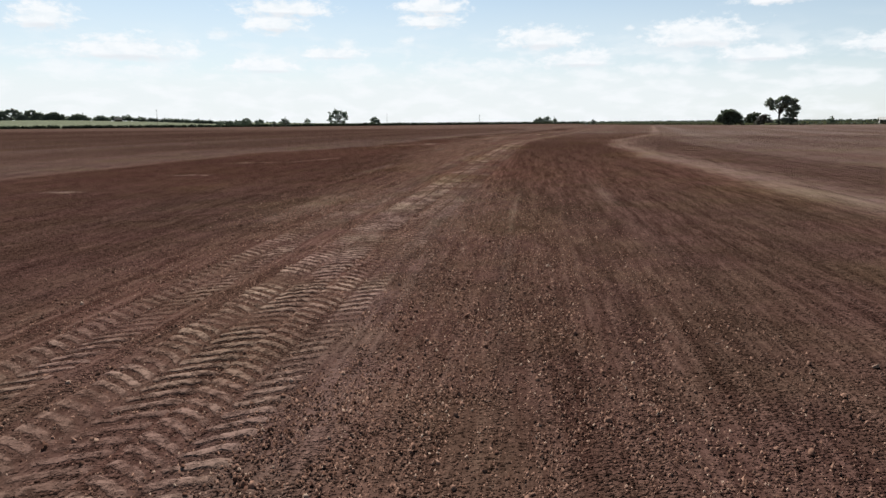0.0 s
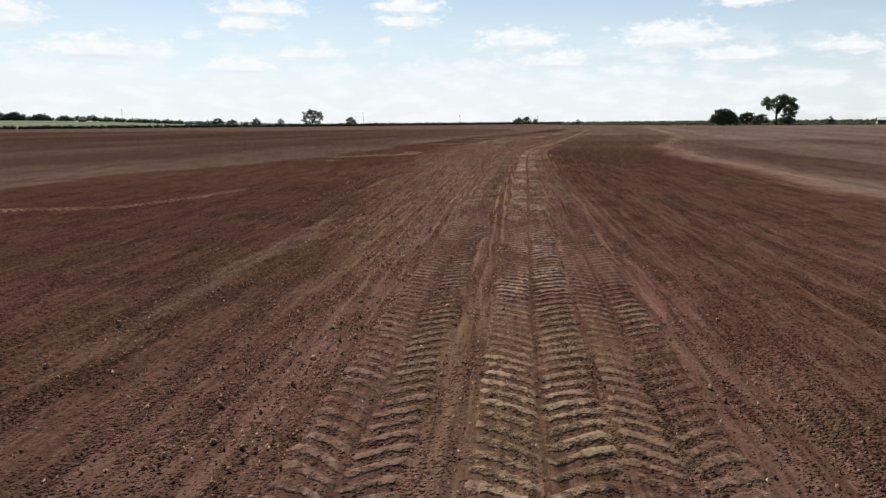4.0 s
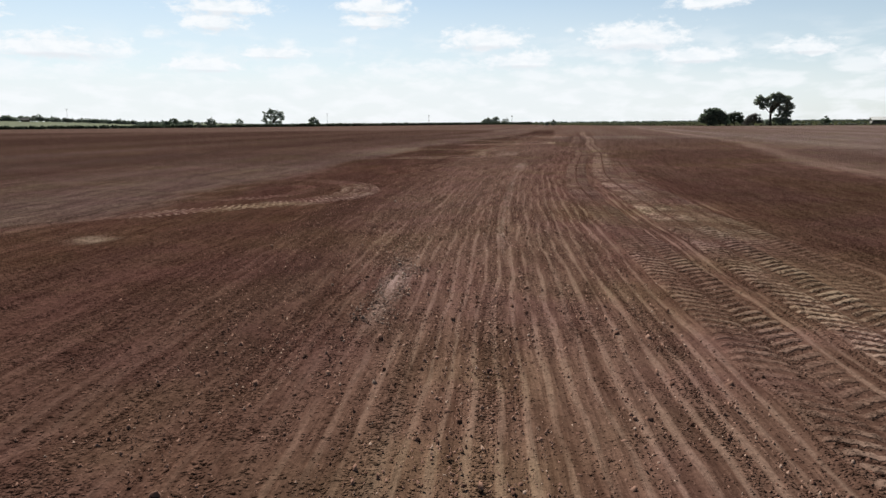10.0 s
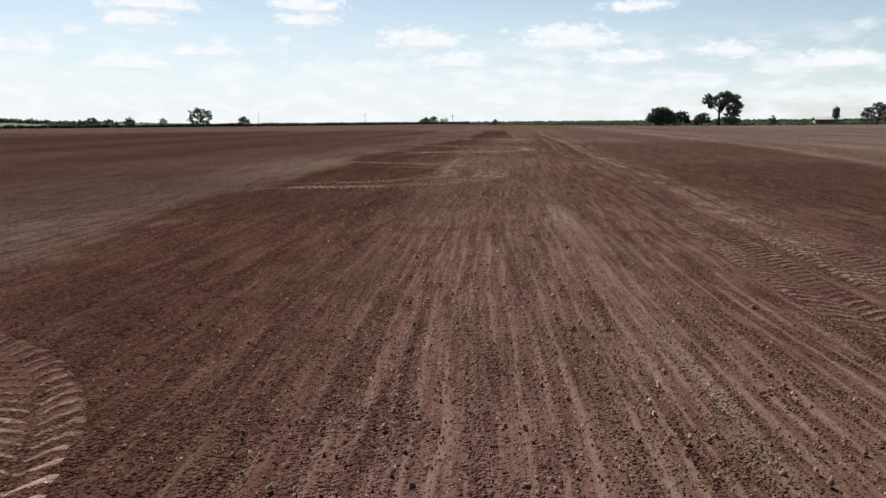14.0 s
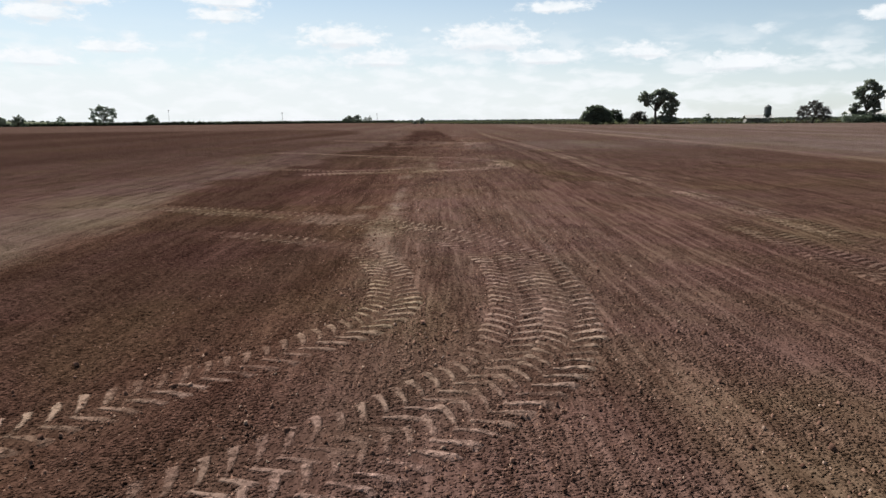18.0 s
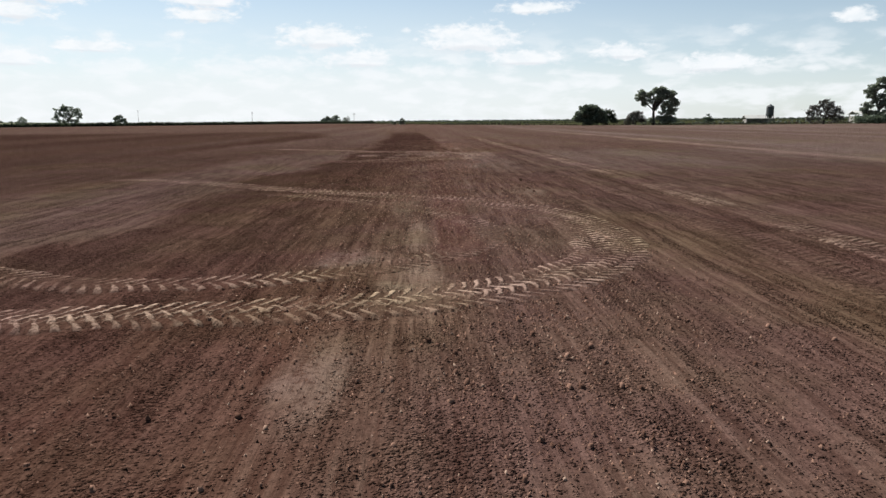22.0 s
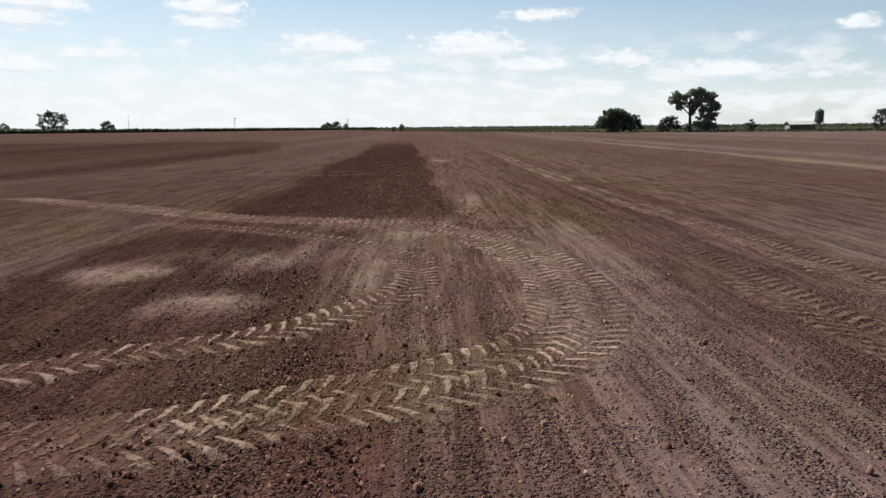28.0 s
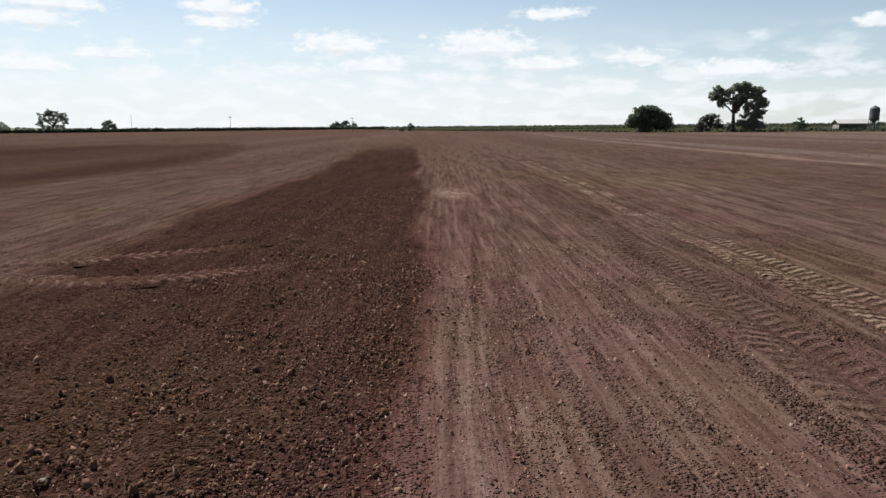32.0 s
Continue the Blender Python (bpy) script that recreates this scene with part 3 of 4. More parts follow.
def apart(points, off):
    """The same way, pushed sideways most in the middle of the bend."""
    p = np.array(points, float)
    t = np.gradient(p, axis=0)
    t /= np.hypot(*t.T)[:, None]
    k = np.sin(math.pi * np.linspace(0.08, 0.92, len(p)))[:, None] ** 0.8
    return [tuple(q) for q in p + np.stack([t[:, 1], -t[:, 0]], 1) * off * k]


LOOP_A = [(-14.6, 58.4), (-12.4, 59.8), (-10.8, 60.9), (-9.8, 62.1), (-9.2, 63.4), (-9.05, 64.8), (-9.35, 66.3), (-10.1, 67.6), (-11.3, 68.6), (-12.9, 69.4)]
LOOP_B = [(-12.0, 83.6), (-8.2, 83.85), (-7.2, 84.15), (-6.2, 84.75), (-5.1, 85.5), (-4.15, 86.5), (-3.6, 87.8), (-3.3, 89.3), (-3.25, 90.6), (-3.6, 92.1), (-4.3, 93.4), (-5.3, 94.8), (-6.4, 95.7), (-8.0, 96.7), (-9.9, 97.9), (-12, 98.9)]
LOOP_C = [(-8.5, 108.2), (-5.8, 107.8), (-3.5, 107.6), (-2.2, 107.65), (-.9, 108.0), (.2, 108.7), (1.1, 109.7), (1.6, 111.0), (1.85, 112.5), (1.8, 114.0), (1.3, 115.5), (.5, 116.8), (-.9, 118.6), (-2.6, 120.0), (-4.4, 121.5), (-6.4, 123.6), (-8.7, 125.6), (-11, 127.2)]
LOOP_D = [(-3.2, 135.2), (-.2, 135.0), (1.2, 134.95), (2.4, 135.2), (3.7, 135.55), (4.7, 136.2), (5.4, 137.3), (5.75, 138.6), (5.85, 140.0), (5.75, 141.4), (5.3, 142.8), (4.4, 144.3), (2.9, 145.3), (1.2, 146.25), (-.6, 147.7), (-3.6, 150.4), (-7.2, 153.4)]
TRACKS = [  # kind of turn, points, width, dust, lug depth
    ("straight", along(0.0, -1.0, 84), 0.90, 0.44, 1.0), ("straight", along(0.0, 82, 190), 0.80, 0.55, 1.0),
    ("faint", along(-1.18, -1.0, 100), 0.78, 0.20, 1.0), ("faint", along(-1.5, 98, 180), 0.78, 0.20, 1.0),
    ("faint", along(0.84, -1.0, 80), 0.74, 0.26, 0.9),
    ("turn", apart(LOOP_A, -0.29), .62, .72, 1), ("turn", apart(LOOP_A, 0.29), .62, .80, 1),
    ("turn", [(-14.0, 61.6), (-12.2, 62.4), (-11.2, 63.3), (-10.8, 64.6), (-10.9, 65.9), (-11.6, 66.8), (-13.0, 67.6)], .62, .3, .7),
    ("turn", apart(LOOP_B, -0.29), .62, .62, 1), ("turn", apart(LOOP_B, 0.29), .62, .62, 1),
    ("turn", [(-11.9, 85.2), (-9.1, 85.3), (-8.1, 85.5), (-7.1, 86.3), (-6.0, 87.2), (-5.35, 87.9), (-5.1, 88.9), (-5.1, 90.2), (-5.3, 91.3), (-5.9, 92.2), (-7.2, 93.3), (-8.8, 94.4)], .62, .7, .9),
    ("turn", apart(LOOP_C, -0.29), .62, .74, 1), ("turn", apart(LOOP_C, 0.29), .62, .74, 1),
    ("turn", [(-12.4, 113.8), (-11.06, 113.1), (-9.9, 112.3), (-8.45, 110.95), (-7.3, 110.1), (-6.3, 109.45), (-4.9, 109.1), (-3.4, 109.2), (-2.5, 109.45), (-1.7, 109.9), (-.95, 110.55), (-.4, 111.4), (-.12, 112.4), (-.18, 113.6), (-.5, 114.9), (-1.3, 116.4), (-2.4, 118.0), (-3.7, 119.4), (-5.4, 120.9)], .66, .6, .9),
    ("turn", apart(LOOP_D, -0.29), .62, .95, 1), ("turn", apart(LOOP_D, 0.29), .62, .95, 1),
    ("turn", [(-3.4, 135.9), (-.6, 136.25), (.8, 136.75), (2.0, 137.05), (2.9, 137.7), (3.6, 138.5), (3.95, 139.5), (4.0, 140.4), (3.75, 141.4), (3.2, 142.5), (2.2, 143.6), (.8, 144.8), (-1.6, 146.6)], .64, .7, .9),
    ("turn", [(-2.5, 162.0), (.4, 161.2), (1.6, 160.9), (3.0, 160.45), (4.2, 160.55), (5.4, 161.0), (6.6, 161.5)], .55, .45, .8),
    ("turn", [(-1.0, 162.4), (1.8, 162.0), (3.4, 162.3), (4.6, 162.95), (5.3, 163.6)], .5, .35, .7),
    ("faint", [(-17.0, 33.0), (-12.7, 34.2), (-11.7, 35.6), (-11.1, 37.8), (-10.9, 40.5)], .6, .6, .7),
]


def tyre_track(kind, points, width, dust, deep, index):
    far = kind != "turn" and points[0][1] > 60
    line, s = smooth_line(points, 0.055 if far else 0.040 if kind == "turn" else 0.044)
    tang = np.gradient(line, axis=0)
    tang /= np.hypot(*tang.T)[:, None]
    side = np.stack([tang[:, 1], -tang[:, 0]], 1)
    half = width / 2 + 0.10
    t = np.linspace(-half, half, 15 if far else 19)
    X = line[:, :1] + side[:, :1] * t[None]
    Y = line[:, 1:] + side[:, 1:] * t[None]
    S, Tt = np.meshgrid(s, t, indexing="ij")
    pitch, a = 0.195, np.abs(Tt)
    warp = (bumps(X / 0.33, Y / 0.33, 51 + index) - 0.5) * 0.05
    phase = (S - 0.95 * a + 0.45 * a * a / half + warp) / pitch + np.where(Tt > 0, 0.5, 0.0)
    tri = np.abs(2 * (phase - np.floor(phase)) - 1)
    lo = 0.66 - 0.38 * (a / half) ** 1.4 if kind == "turn" else 0.44 - 0.10 * a / half
    block = step(tri, lo - 0.05, lo + 0.25) * step(a, 0.0, 0.05)
    grit = 1.3 if kind == "faint" else 0.9
    wear = (0.35 + 0.65 * step(bumps(X / grit, Y / grit, 71 + index), 0.15, 0.55)) * deep
    ends = step(S, 0, 2.5) * step(s[-1] - S, 0, 2.5)
    body = step(half - a + 0.09 * (bumps(X / 0.22, Y / 0.22, 55) - 0.5), 0.02, 0.16) * ends
    rough = (bumps(X / 0.09, Y / 0.09, 91) - 0.5) * 0.010
    Z = swell(X, Y) + body * (0.006 + {"turn": 0.014, "straight": 0.026, "faint": 0.018}[kind] * block * wear) + rough - (1 - body) * 0.032
    zone = zones(X, Y)
    fade = np.clip(0.35 + 0.7 * bumps(X / 1.7, Y / 1.7, 61 + index), 0, 1)
    zone["bar"] = np.clip((0.75 if far else 1.15 if kind == "turn" else 1.15) * np.clip(0.15 + dust * 1.15, 0, 1) * fade, 0, 1)
    if kind == "faint":
        zone["bar"] *= 0.7 + 0.8 * step(26 - Y, 0, 10)
    if kind == "turn":                  # the way out of the turn is fainter
        zone["bar"] *= 1 - (0.8 if Y.max() < 75 else 0.5 if Y.max() < 100 else 0.1) * step(S / s[-1], 0.6, 0.85)
        if Y.min() > 130:               # and the way in starts on dark earth
            zone["bar"] *= 0.45 + 0.55 * step(S / s[-1], 0.10, 0.26)
    zone["bar"] = np.clip(zone["bar"], 0, 1)
    zone["lug"] = np.clip(body * wear, 0, 1) * step(a, 0.0, 0.05)
    zone["lugphase"], zone["luglo"] = phase, lo
    zone["dust"] = np.maximum(zone["dust"] * (1 - 0.5 * body), (0.05 if dust < 0.9 else 0.05 + 0.28 * step(S / s[-1], 0.28, 0.42)) * dust * body)
    zone["rows"] = zone["rows"] * 0.1
    zone["press"] = body * (0.55 if kind != "faint" else 0.4)
    # between the pads: darker turned earth, with the gaps' shade painted in
    gap = (0.70 if far else {"turn": 0.38, "straight": 0.55, "faint": 0.62}[kind]) * np.clip(0.4 + 0.8 * bumps(X / 1.1, Y / 1.1, 66 + index), 0, 1)
    zone["fresh_shade"] = np.maximum(zone["fresh_shade"] * (1 - 0.4 * body), gap * body) * (1 - 0.6 * block * body)
    ob = sheet("tyre_track", X, Y, Z, zone)
    words = {"straight": "long straight tractor tyre track pressed into tilled red-brown soil",
             "faint": "shallow worn tyre track beside the main wheeling in brown soil",
             "turn": "pale dusty curved tyre track where a tractor turned on tilled soil"}[kind]
    tagged(ob, words, "tyre track", "tractor tyre tracks", "structure")
    return smooth_line(points, 0.12)[0], width


pressed = [tyre_track(*row, i) for i, row in enumerate(TRACKS)]


# ---------------------------------------------------------------- ground
def spread(lo, hi, gap, reach, grow):
    """Even steps from lo to hi, then ever longer ones out to reach on both sides."""
    mid = list(np.arange(lo, hi + gap / 2, gap))
    a, d = mid[-1], gap
    while a < reach[1] and reach[1] > hi + 3:
        d *= grow
        a += d
        mid.append(a)
    a, d = mid[0], gap
    while a > reach[0] and reach[0] < lo - 3:
        d *= grow
        a -= d
        mid.insert(0, a)
    return np.array(mid)


gu = np.concatenate([spread(-26.0, -11.3, 0.33, (-4500, -12), 1.12), np.arange(-11.0, 4.6, 0.075), spread(4.8, 22.0, 0.33, (4, 4500), 1.12)])
gv = spread(0.5, 168.0, 0.30, (-900, 4800), 1.07)
U, V = np.meshgrid(gu, gv)
GX, GY = U + tramline(V), V
zone = zones(GX, GY)
near = step(14 - np.abs(U + 3.5), 0, 4) * step(190 - V, 0, 15)
GZ = swell(GX, GY)
GZ += near * zone["rows"] * 0.014 * np.sin(2 * math.pi * U / 0.19 + 4.0 * bumps(U / 1.2, V / 2.0, 7)) * (0.4 + bumps(U / .4, V / 1.1, 8))
GZ += near * (0.036 * (bumps(GX / 0.30, GY / 0.55, 3) - 0.5) + 0.028 * (bumps(GX / 0.13, GY / 0.40, 4) - 0.5)) * (0.7 + 1.3 * zone["fresh_shade"])
GZ += near * 0.03 * (bumps(U / 0.55, V / 9.0, 9) - 0.5)
sunk = np.full(U.shape, 9.0)
for line, width in pressed:
    for px, py in line:
        pu = px - float(tramline(py))
        i0, i1 = np.searchsorted(gu, (pu - .7, pu + .7))
        j0, j1 = np.searchsorted(gv, (py - .7, py + .7))
        if i1 > i0 and j1 > j0:
            dist = np.hypot(GX[j0:j1, i0:i1] - px, GY[j0:j1, i0:i1] - py) - width / 2
            sunk[j0:j1, i0:i1] = np.minimum(sunk[j0:j1, i0:i1], dist)
GZ -= step(-sunk, 0.07, 0.20) * 0.085
ground = sheet("ground", GX, GY, GZ, zone)
tagged(ground, "tilled red-brown farm field with drilled rows and pale fallow strips", "ground", kind="structure")
del U, V, GX, GY, GZ, sunk

# ---------------------------------------------------------------- clods and stones
def corridor(y):
    """The middle of the strip that is seen from close by, counted from the wheeling."""
    return np.interp(y, [0, 20, 40, 60, 86, 115, 150, 170], [1.8, -0.8, -3.2, -4.5, -6.4, -6.0, -4.8, -4.4])


def scatter(name, count, size, reach, span, keep, seed, label, mat, block=False):
    """Loose lumps of earth of uneven, angular shape lying on the field, joined."""
    rng = np.random.default_rng(seed)
    v = rng.uniform(span[0], span[1], count * 5)
    u = corridor(v) + rng.triangular(-reach, 0, reach, count * 5)
    x = u + tramline(v)
    ok = keep(x, v, u, rng.random(count * 5))
    x, v = x[ok][:count], v[ok][:count]
    n = len(x)
    r = np.minimum(size[0] * (0.80 + rng.pareto(3.4, n) * 0.6), size[1])
    m = 4 if block else 3
    a = rng.uniform(0, 6.283, (n, 1)) + np.arange(m)[None] * 2 * math.pi / m + rng.normal(0, 0.25, (n, m))
    q = rng.uniform(0.7, 1.2, (n, m)) * r[:, None]
    wide = rng.uniform(0.6, 1.2, (n, 1))
    low = np.stack([q * np.cos(a) * wide, q * np.sin(a), np.full((n, m), -0.3) * r[:, None]], -1)
    if block:
        b = a + rng.normal(0, 0.3, (n, 1))
        k = rng.uniform(0.45, 1.0, (n, m)) * r[:, None]
        tilt = rng.normal(0, 0.35, (n, 1)) * np.cos(b) + rng.normal(0, 0.35, (n, 1)) * np.sin(b)
        high = np.stack([k * np.cos(b) * wide, k * np.sin(b), (rng.uniform(0.40, 0.90, (n, 1)) + tilt).clip(0.15, 1.3) * r[:, None]], -1)
        shape = np.array([(0, 1, 5), (0, 5, 4), (1, 2, 6), (1, 6, 5), (2, 3, 7), (2, 7, 6), (3, 0, 4), (3, 4, 7), (4, 5, 6), (4, 6, 7)])
    else:
        high = np.stack([rng.normal(0, 0.35, n) * r, rng.normal(0, 0.35, n) * r, rng.uniform(0.7, 1.4, n) * r], -1)[:, None]
        shape = np.array([(0, 1, 3), (1, 2, 3), (2, 0, 3)])
    P = np.concatenate([low, high], 1) + np.stack([x, v, swell(x, v) + 0.006], 1)[:, None]
    size_ = P.shape[1]
    tri = (np.arange(n)[:, None, None] * size_ + shape[None]).reshape(-1, 3).astype(np.int32)
    me = bpy.data.meshes.new(name)
    me.vertices.add(n * size_)
    me.vertices.foreach_set("co", P.astype(np.float32).ravel())
    me.loops.add(tri.size)
    me.loops.foreach_set("vertex_index", tri.ravel())
    me.polygons.add(len(tri))
    me.polygons.foreach_set("loop_start", np.arange(len(tri), dtype=np.int32) * 3)
    me.update(calc_edges=True)
    me.materials.append(mat)
    return tagged(new(name, me), label, "soil clods", kind="stuff")


def crumb_material(name, dark, light, pale):
    m, N, bsdf = material(name)
    rnd = N.add("NewGeometry").outputs["Random Per Island"]
    obj = N.add("TexCoord").outputs["Object"]
    f = N.ramp(rnd, 0.0, 1.0)
    base = N.mix(f, dark, light)
    base = N.mix(N.ramp(rnd, 0.90, 0.99), base, pale)
    base = N.mix(N.math("MULTIPLY", N.noise(obj, 30.0, 3.0), 0.5), base, (0.13, 0.070, 0.052))
    N.link(base, bsdf.inputs["Base Color"])
    bsdf.inputs["Roughness"].default_value = 0.95
    bsdf.inputs["Specular IOR Level"].default_value = 0.0
    return m


CRUMB = crumb_material("dry_crumb", (0.100, 0.054, 0.040), (0.330, 0.200, 0.152), (0.46, 0.34, 0.27))
CRUMB_DAMP = crumb_material("damp_crumb", (0.066, 0.034, 0.025), (0.235, 0.134, 0.101), (0.30, 0.21, 0.165))


def keep_open(x, y, u, luck):
    z = zones(x, y)
    lines = 0.5 + 0.5 * np.sin(2 * math.pi * u / 0.19 + 4.0 * bumps(u / 1.2, y / 2.0, 7))
    want = (0.10 + 0.75 * bumps(x / 0.9, y / 2.6, 81) * bumps(u / 0.45, y / 6.0, 83) + 0.35 * (1 - lines) * z["rows"] - 0.2 * z["dust"])
    i = np.abs(u - np.array([[0.1], [-1.1], [0.9]])).min(0) < 0.4
    return luck < np.where(i, want * 0.55, want)


def keep_fresh(x, y, u, luck):
    return luck < zones(x, y)["fresh_shade"] * (1 - zones(x, y)["dust"]) * (0.35 + 0.65 * bumps(x / .8, y / .8, 82))


def keep_start(x, y, u, luck):
    return luck < (0.25 + 0.75 * bumps(x / 0.7, y / 1.1, 84)) * np.where(np.abs(u + 0.2) < 0.42, 0.45, 1.0) * step(22 - y, 0, 10)


DRY, DENSE = "small dry brown clods scattered over the tilled soil", "dense small dry brown clods over the tilled soil"
scatter("loose_clods", 150000, (0.0090, 0.018), 3.4, (0.5, 162), keep_open, 1, DRY, CRUMB)
scatter("loose_clods", 34000, (0.0130, 0.030), 3.8, (0.5, 162), keep_open, 7, DRY, CRUMB, True)
scatter("loose_clods", 48000, (0.0090, 0.017), 4.4, (1.5, 22), keep_start, 4, DENSE, CRUMB)
scatter("loose_clods", 8000, (0.0120, 0.026), 4.6, (1.5, 22), keep_start, 8, DENSE, CRUMB, True)
scatter("turned_clods", 32000, (0.0130, 0.036), 5.0, (118, 172), keep_fresh, 2, "dense dark freshly turned clods on the tilled soil", CRUMB_DAMP, True)


CRUMB_PALE = crumb_material("pale_crumb", (0.150, 0.100, 0.078), (0.330, 0.245, 0.200), (0.46, 0.37, 0.31))
scatter("pale_clods", 1500, (0.012, 0.030), 2.6, (50.8, 54.4), lambda x, y, u, luck: luck < step(0.30 - np.abs(x + 6.58 - 0.3 * (bumps(x * 0, y / 0.6, 85) - 0.5)), 0, 0.25), 11,
        "pale broken clods in a short streak on the soil", CRUMB_PALE, True)
scatter("turned_clods", 1500, (0.015, 0.036), 2.4, (143.2, 148.2), lambda x, y, u, luck: luck < step(0.95 - np.abs(x - 5.5) + 0.5 * bumps(x / .3, y / .4, 86), 0, 0.8), 12,
        "large dark clods spilled over the dusty soil", CRUMB_DAMP, True)


def lump(name, x, y, r, mat, label, category, seed, flat=0.6):
    bm = bmesh.new()
    bmesh.ops.create_icosphere(bm, subdivisions=2, radius=1.0)
    for v in bm.verts:
        k = 0.72 + 0.5 * noise.noise(v.co * 1.3 + Vector((seed * 3.1, seed, 0))) + 0.16 * noise.noise(v.co * 3.7 + Vector((seed, 0, 5)))
        v.co = Vector((v.co.x * 1.15, v.co.y * 0.9, v.co.z * flat)) * k * r
    me = bpy.data.meshes.new(name)
    bm.to_mesh(me)
    bm.free()
    me.materials.append(mat)
    ob = new(name, me)
    ob.location = (x, y, float(swell(np.array(x), np.array(y))) + r * flat * 0.35)
    ob.rotation_euler = (0, 0, seed * 1.7)
    return tagged(ob, label, category, "loose lumps on the field")


for i, (x, y, r) in enumerate([(-7.62, 61.7, .075), (-6.1, 61.1, .045), (-2.7, 122.7, .07), (-9.4, 88.8, .06), (-8.0, 66.0, .06),
                               (4.5, 154.8, .055), (-3.1, 109.8, .04), (-2.6, 18.6, .05), (-0.1, 12.9, .05), (-11.9, 34.6, .08)]):
    lump("stone", x, y, r * 0.62, STONE, "small pale stone lying on the tilled soil", "stone", i + 1)
for i, (x, y, r) in enumerate([(-6.0, 32.9, .085), (-5.8, 33.1, .075), (5.1, 125.8, .14), (3.8, 117.1, .12), (3.6, 122.5, .1), (4.2, 121.5, .11),
                               (3.7, 122.9, .12), (3.0, 119.6, .1), (3.05, 119.95, .09), (4.33, 135.0, .08), (6.5, 155.4, .1), (5.3, 154.9, .09),
                               (-0.2, 119.3, .06), (3.75, 117.3, .09), (-6.3, 36.6, .07)]):
    lump("soil_clod", x, y, r * 0.48, CLOD, "large dry lump of brown earth on the field", "clod", i + 20, 0.75)


# ---------------------------------------------------------------- trees
def tube(verts, faces, pts, radii, n=7):
    """A tapered round limb along pts."""
    base = len(verts)
    for i, p in enumerate(pts):
        a = (pts[min(i + 1, len(pts) - 1)] - pts[max(i - 1, 0)]).normalized()
        s = a.orthogonal().normalized()
        t = a.cross(s)
        for k in range(n):
            w = 2 * math.pi * k / n
            verts.append(p + (s * math.cos(w) + t * math.sin(w)) * radii[i])
    for i in range(len(pts) - 1):
        for k in range(n):
            a, b = base + i * n + k, base + i * n + (k + 1) % n
            faces.append((a, b, b + n, a + n))
    faces.append(tuple(base + k for k in reversed(range(n))))
    faces.append(tuple(base + (len(pts) - 1) * n + k for k in range(n)))


def mesh_part(name, verts, faces, mat, parent=None, label="", smooth=False):
    me = bpy.data.meshes.new(name)
    me.from_pydata([tuple(v) for v in verts], [], faces)
    if smooth:
        me.polygons.foreach_set("use_smooth", np.ones(len(me.polygons), bool))
    me.materials.append(mat)
    ob = new(name, me)
    if parent:
        ob.parent = parent
    if label:
        ob["label"] = label
    return ob


def leaves(name, clumps, per_m2, size, mat, rng, parent=None, label="", thin=1.0):
    """A crown of many small leaf sprays round the given clump centres (x, y, z, radius)."""
    C = np.array(clumps, float)
    n = np.maximum(12, (per_m2 * 12.6 * C[:, 3] ** 2).astype(int))
    who = np.repeat(np.arange(len(C)), n)
    m = len(who)
    d = rng.normal(size=(m, 3))
    d /= np.linalg.norm(d, axis=1)[:, None]
    lump_ = 0.75 + 0.5 * np.sin(d[:, 0] * 5 + who) * np.sin(d[:, 2] * 4 + who * 2.0)
    r = C[who, 3] * lump_ * rng.uniform(0.25, 1.0, m) ** (0.45 * thin)
    P = C[who, :3] + d * r[:, None] * np.array([1, 1, 0.88])
    P[:, 2] = np.maximum(P[:, 2], np.minimum(C[who, 2] - C[who, 3] * .8, 0.1) if parent else C[who, 2] - C[who, 3] * .8)
    a = rng.normal(size=(m, 3))
    a /= np.linalg.norm(a, axis=1)[:, None]
    b = np.cross(a, rng.normal(size=(m, 3)))
    b /= np.linalg.norm(b, axis=1)[:, None]
    w = size * rng.uniform(0.55, 1.3, m)[:, None]
    corner = np.stack([P - a * w, P + b * w * 0.55, P + a * w, P - b * w * 0.55], 1)
    me = bpy.data.meshes.new(name)
    me.vertices.add(m * 4)
    me.vertices.foreach_set("co", corner.astype(np.float32).ravel())
    me.loops.add(m * 4)
    me.loops.foreach_set("vertex_index", np.arange(m * 4, dtype=np.int32))
    me.polygons.add(m)
    me.polygons.foreach_set("loop_start", np.arange(m, dtype=np.int32) * 4)
    me.update(calc_edges=True)
    me.materials.append(mat)
    ob = new(name, me)
    if parent:
        ob.parent = parent
    if label:
        ob["label"] = label
    ob["kind"] = "stuff"
    return ob


def crooked(a, b, rng, bend, n=5):
    a, b = Vector(a), Vector(b)
    side = Vector(rng.normal(size=3)) * (b - a).length * bend
    return [a.lerp(b, k / (n - 1)) + side * math.sin(math.pi * k / (n - 1)) for k in range(n)]


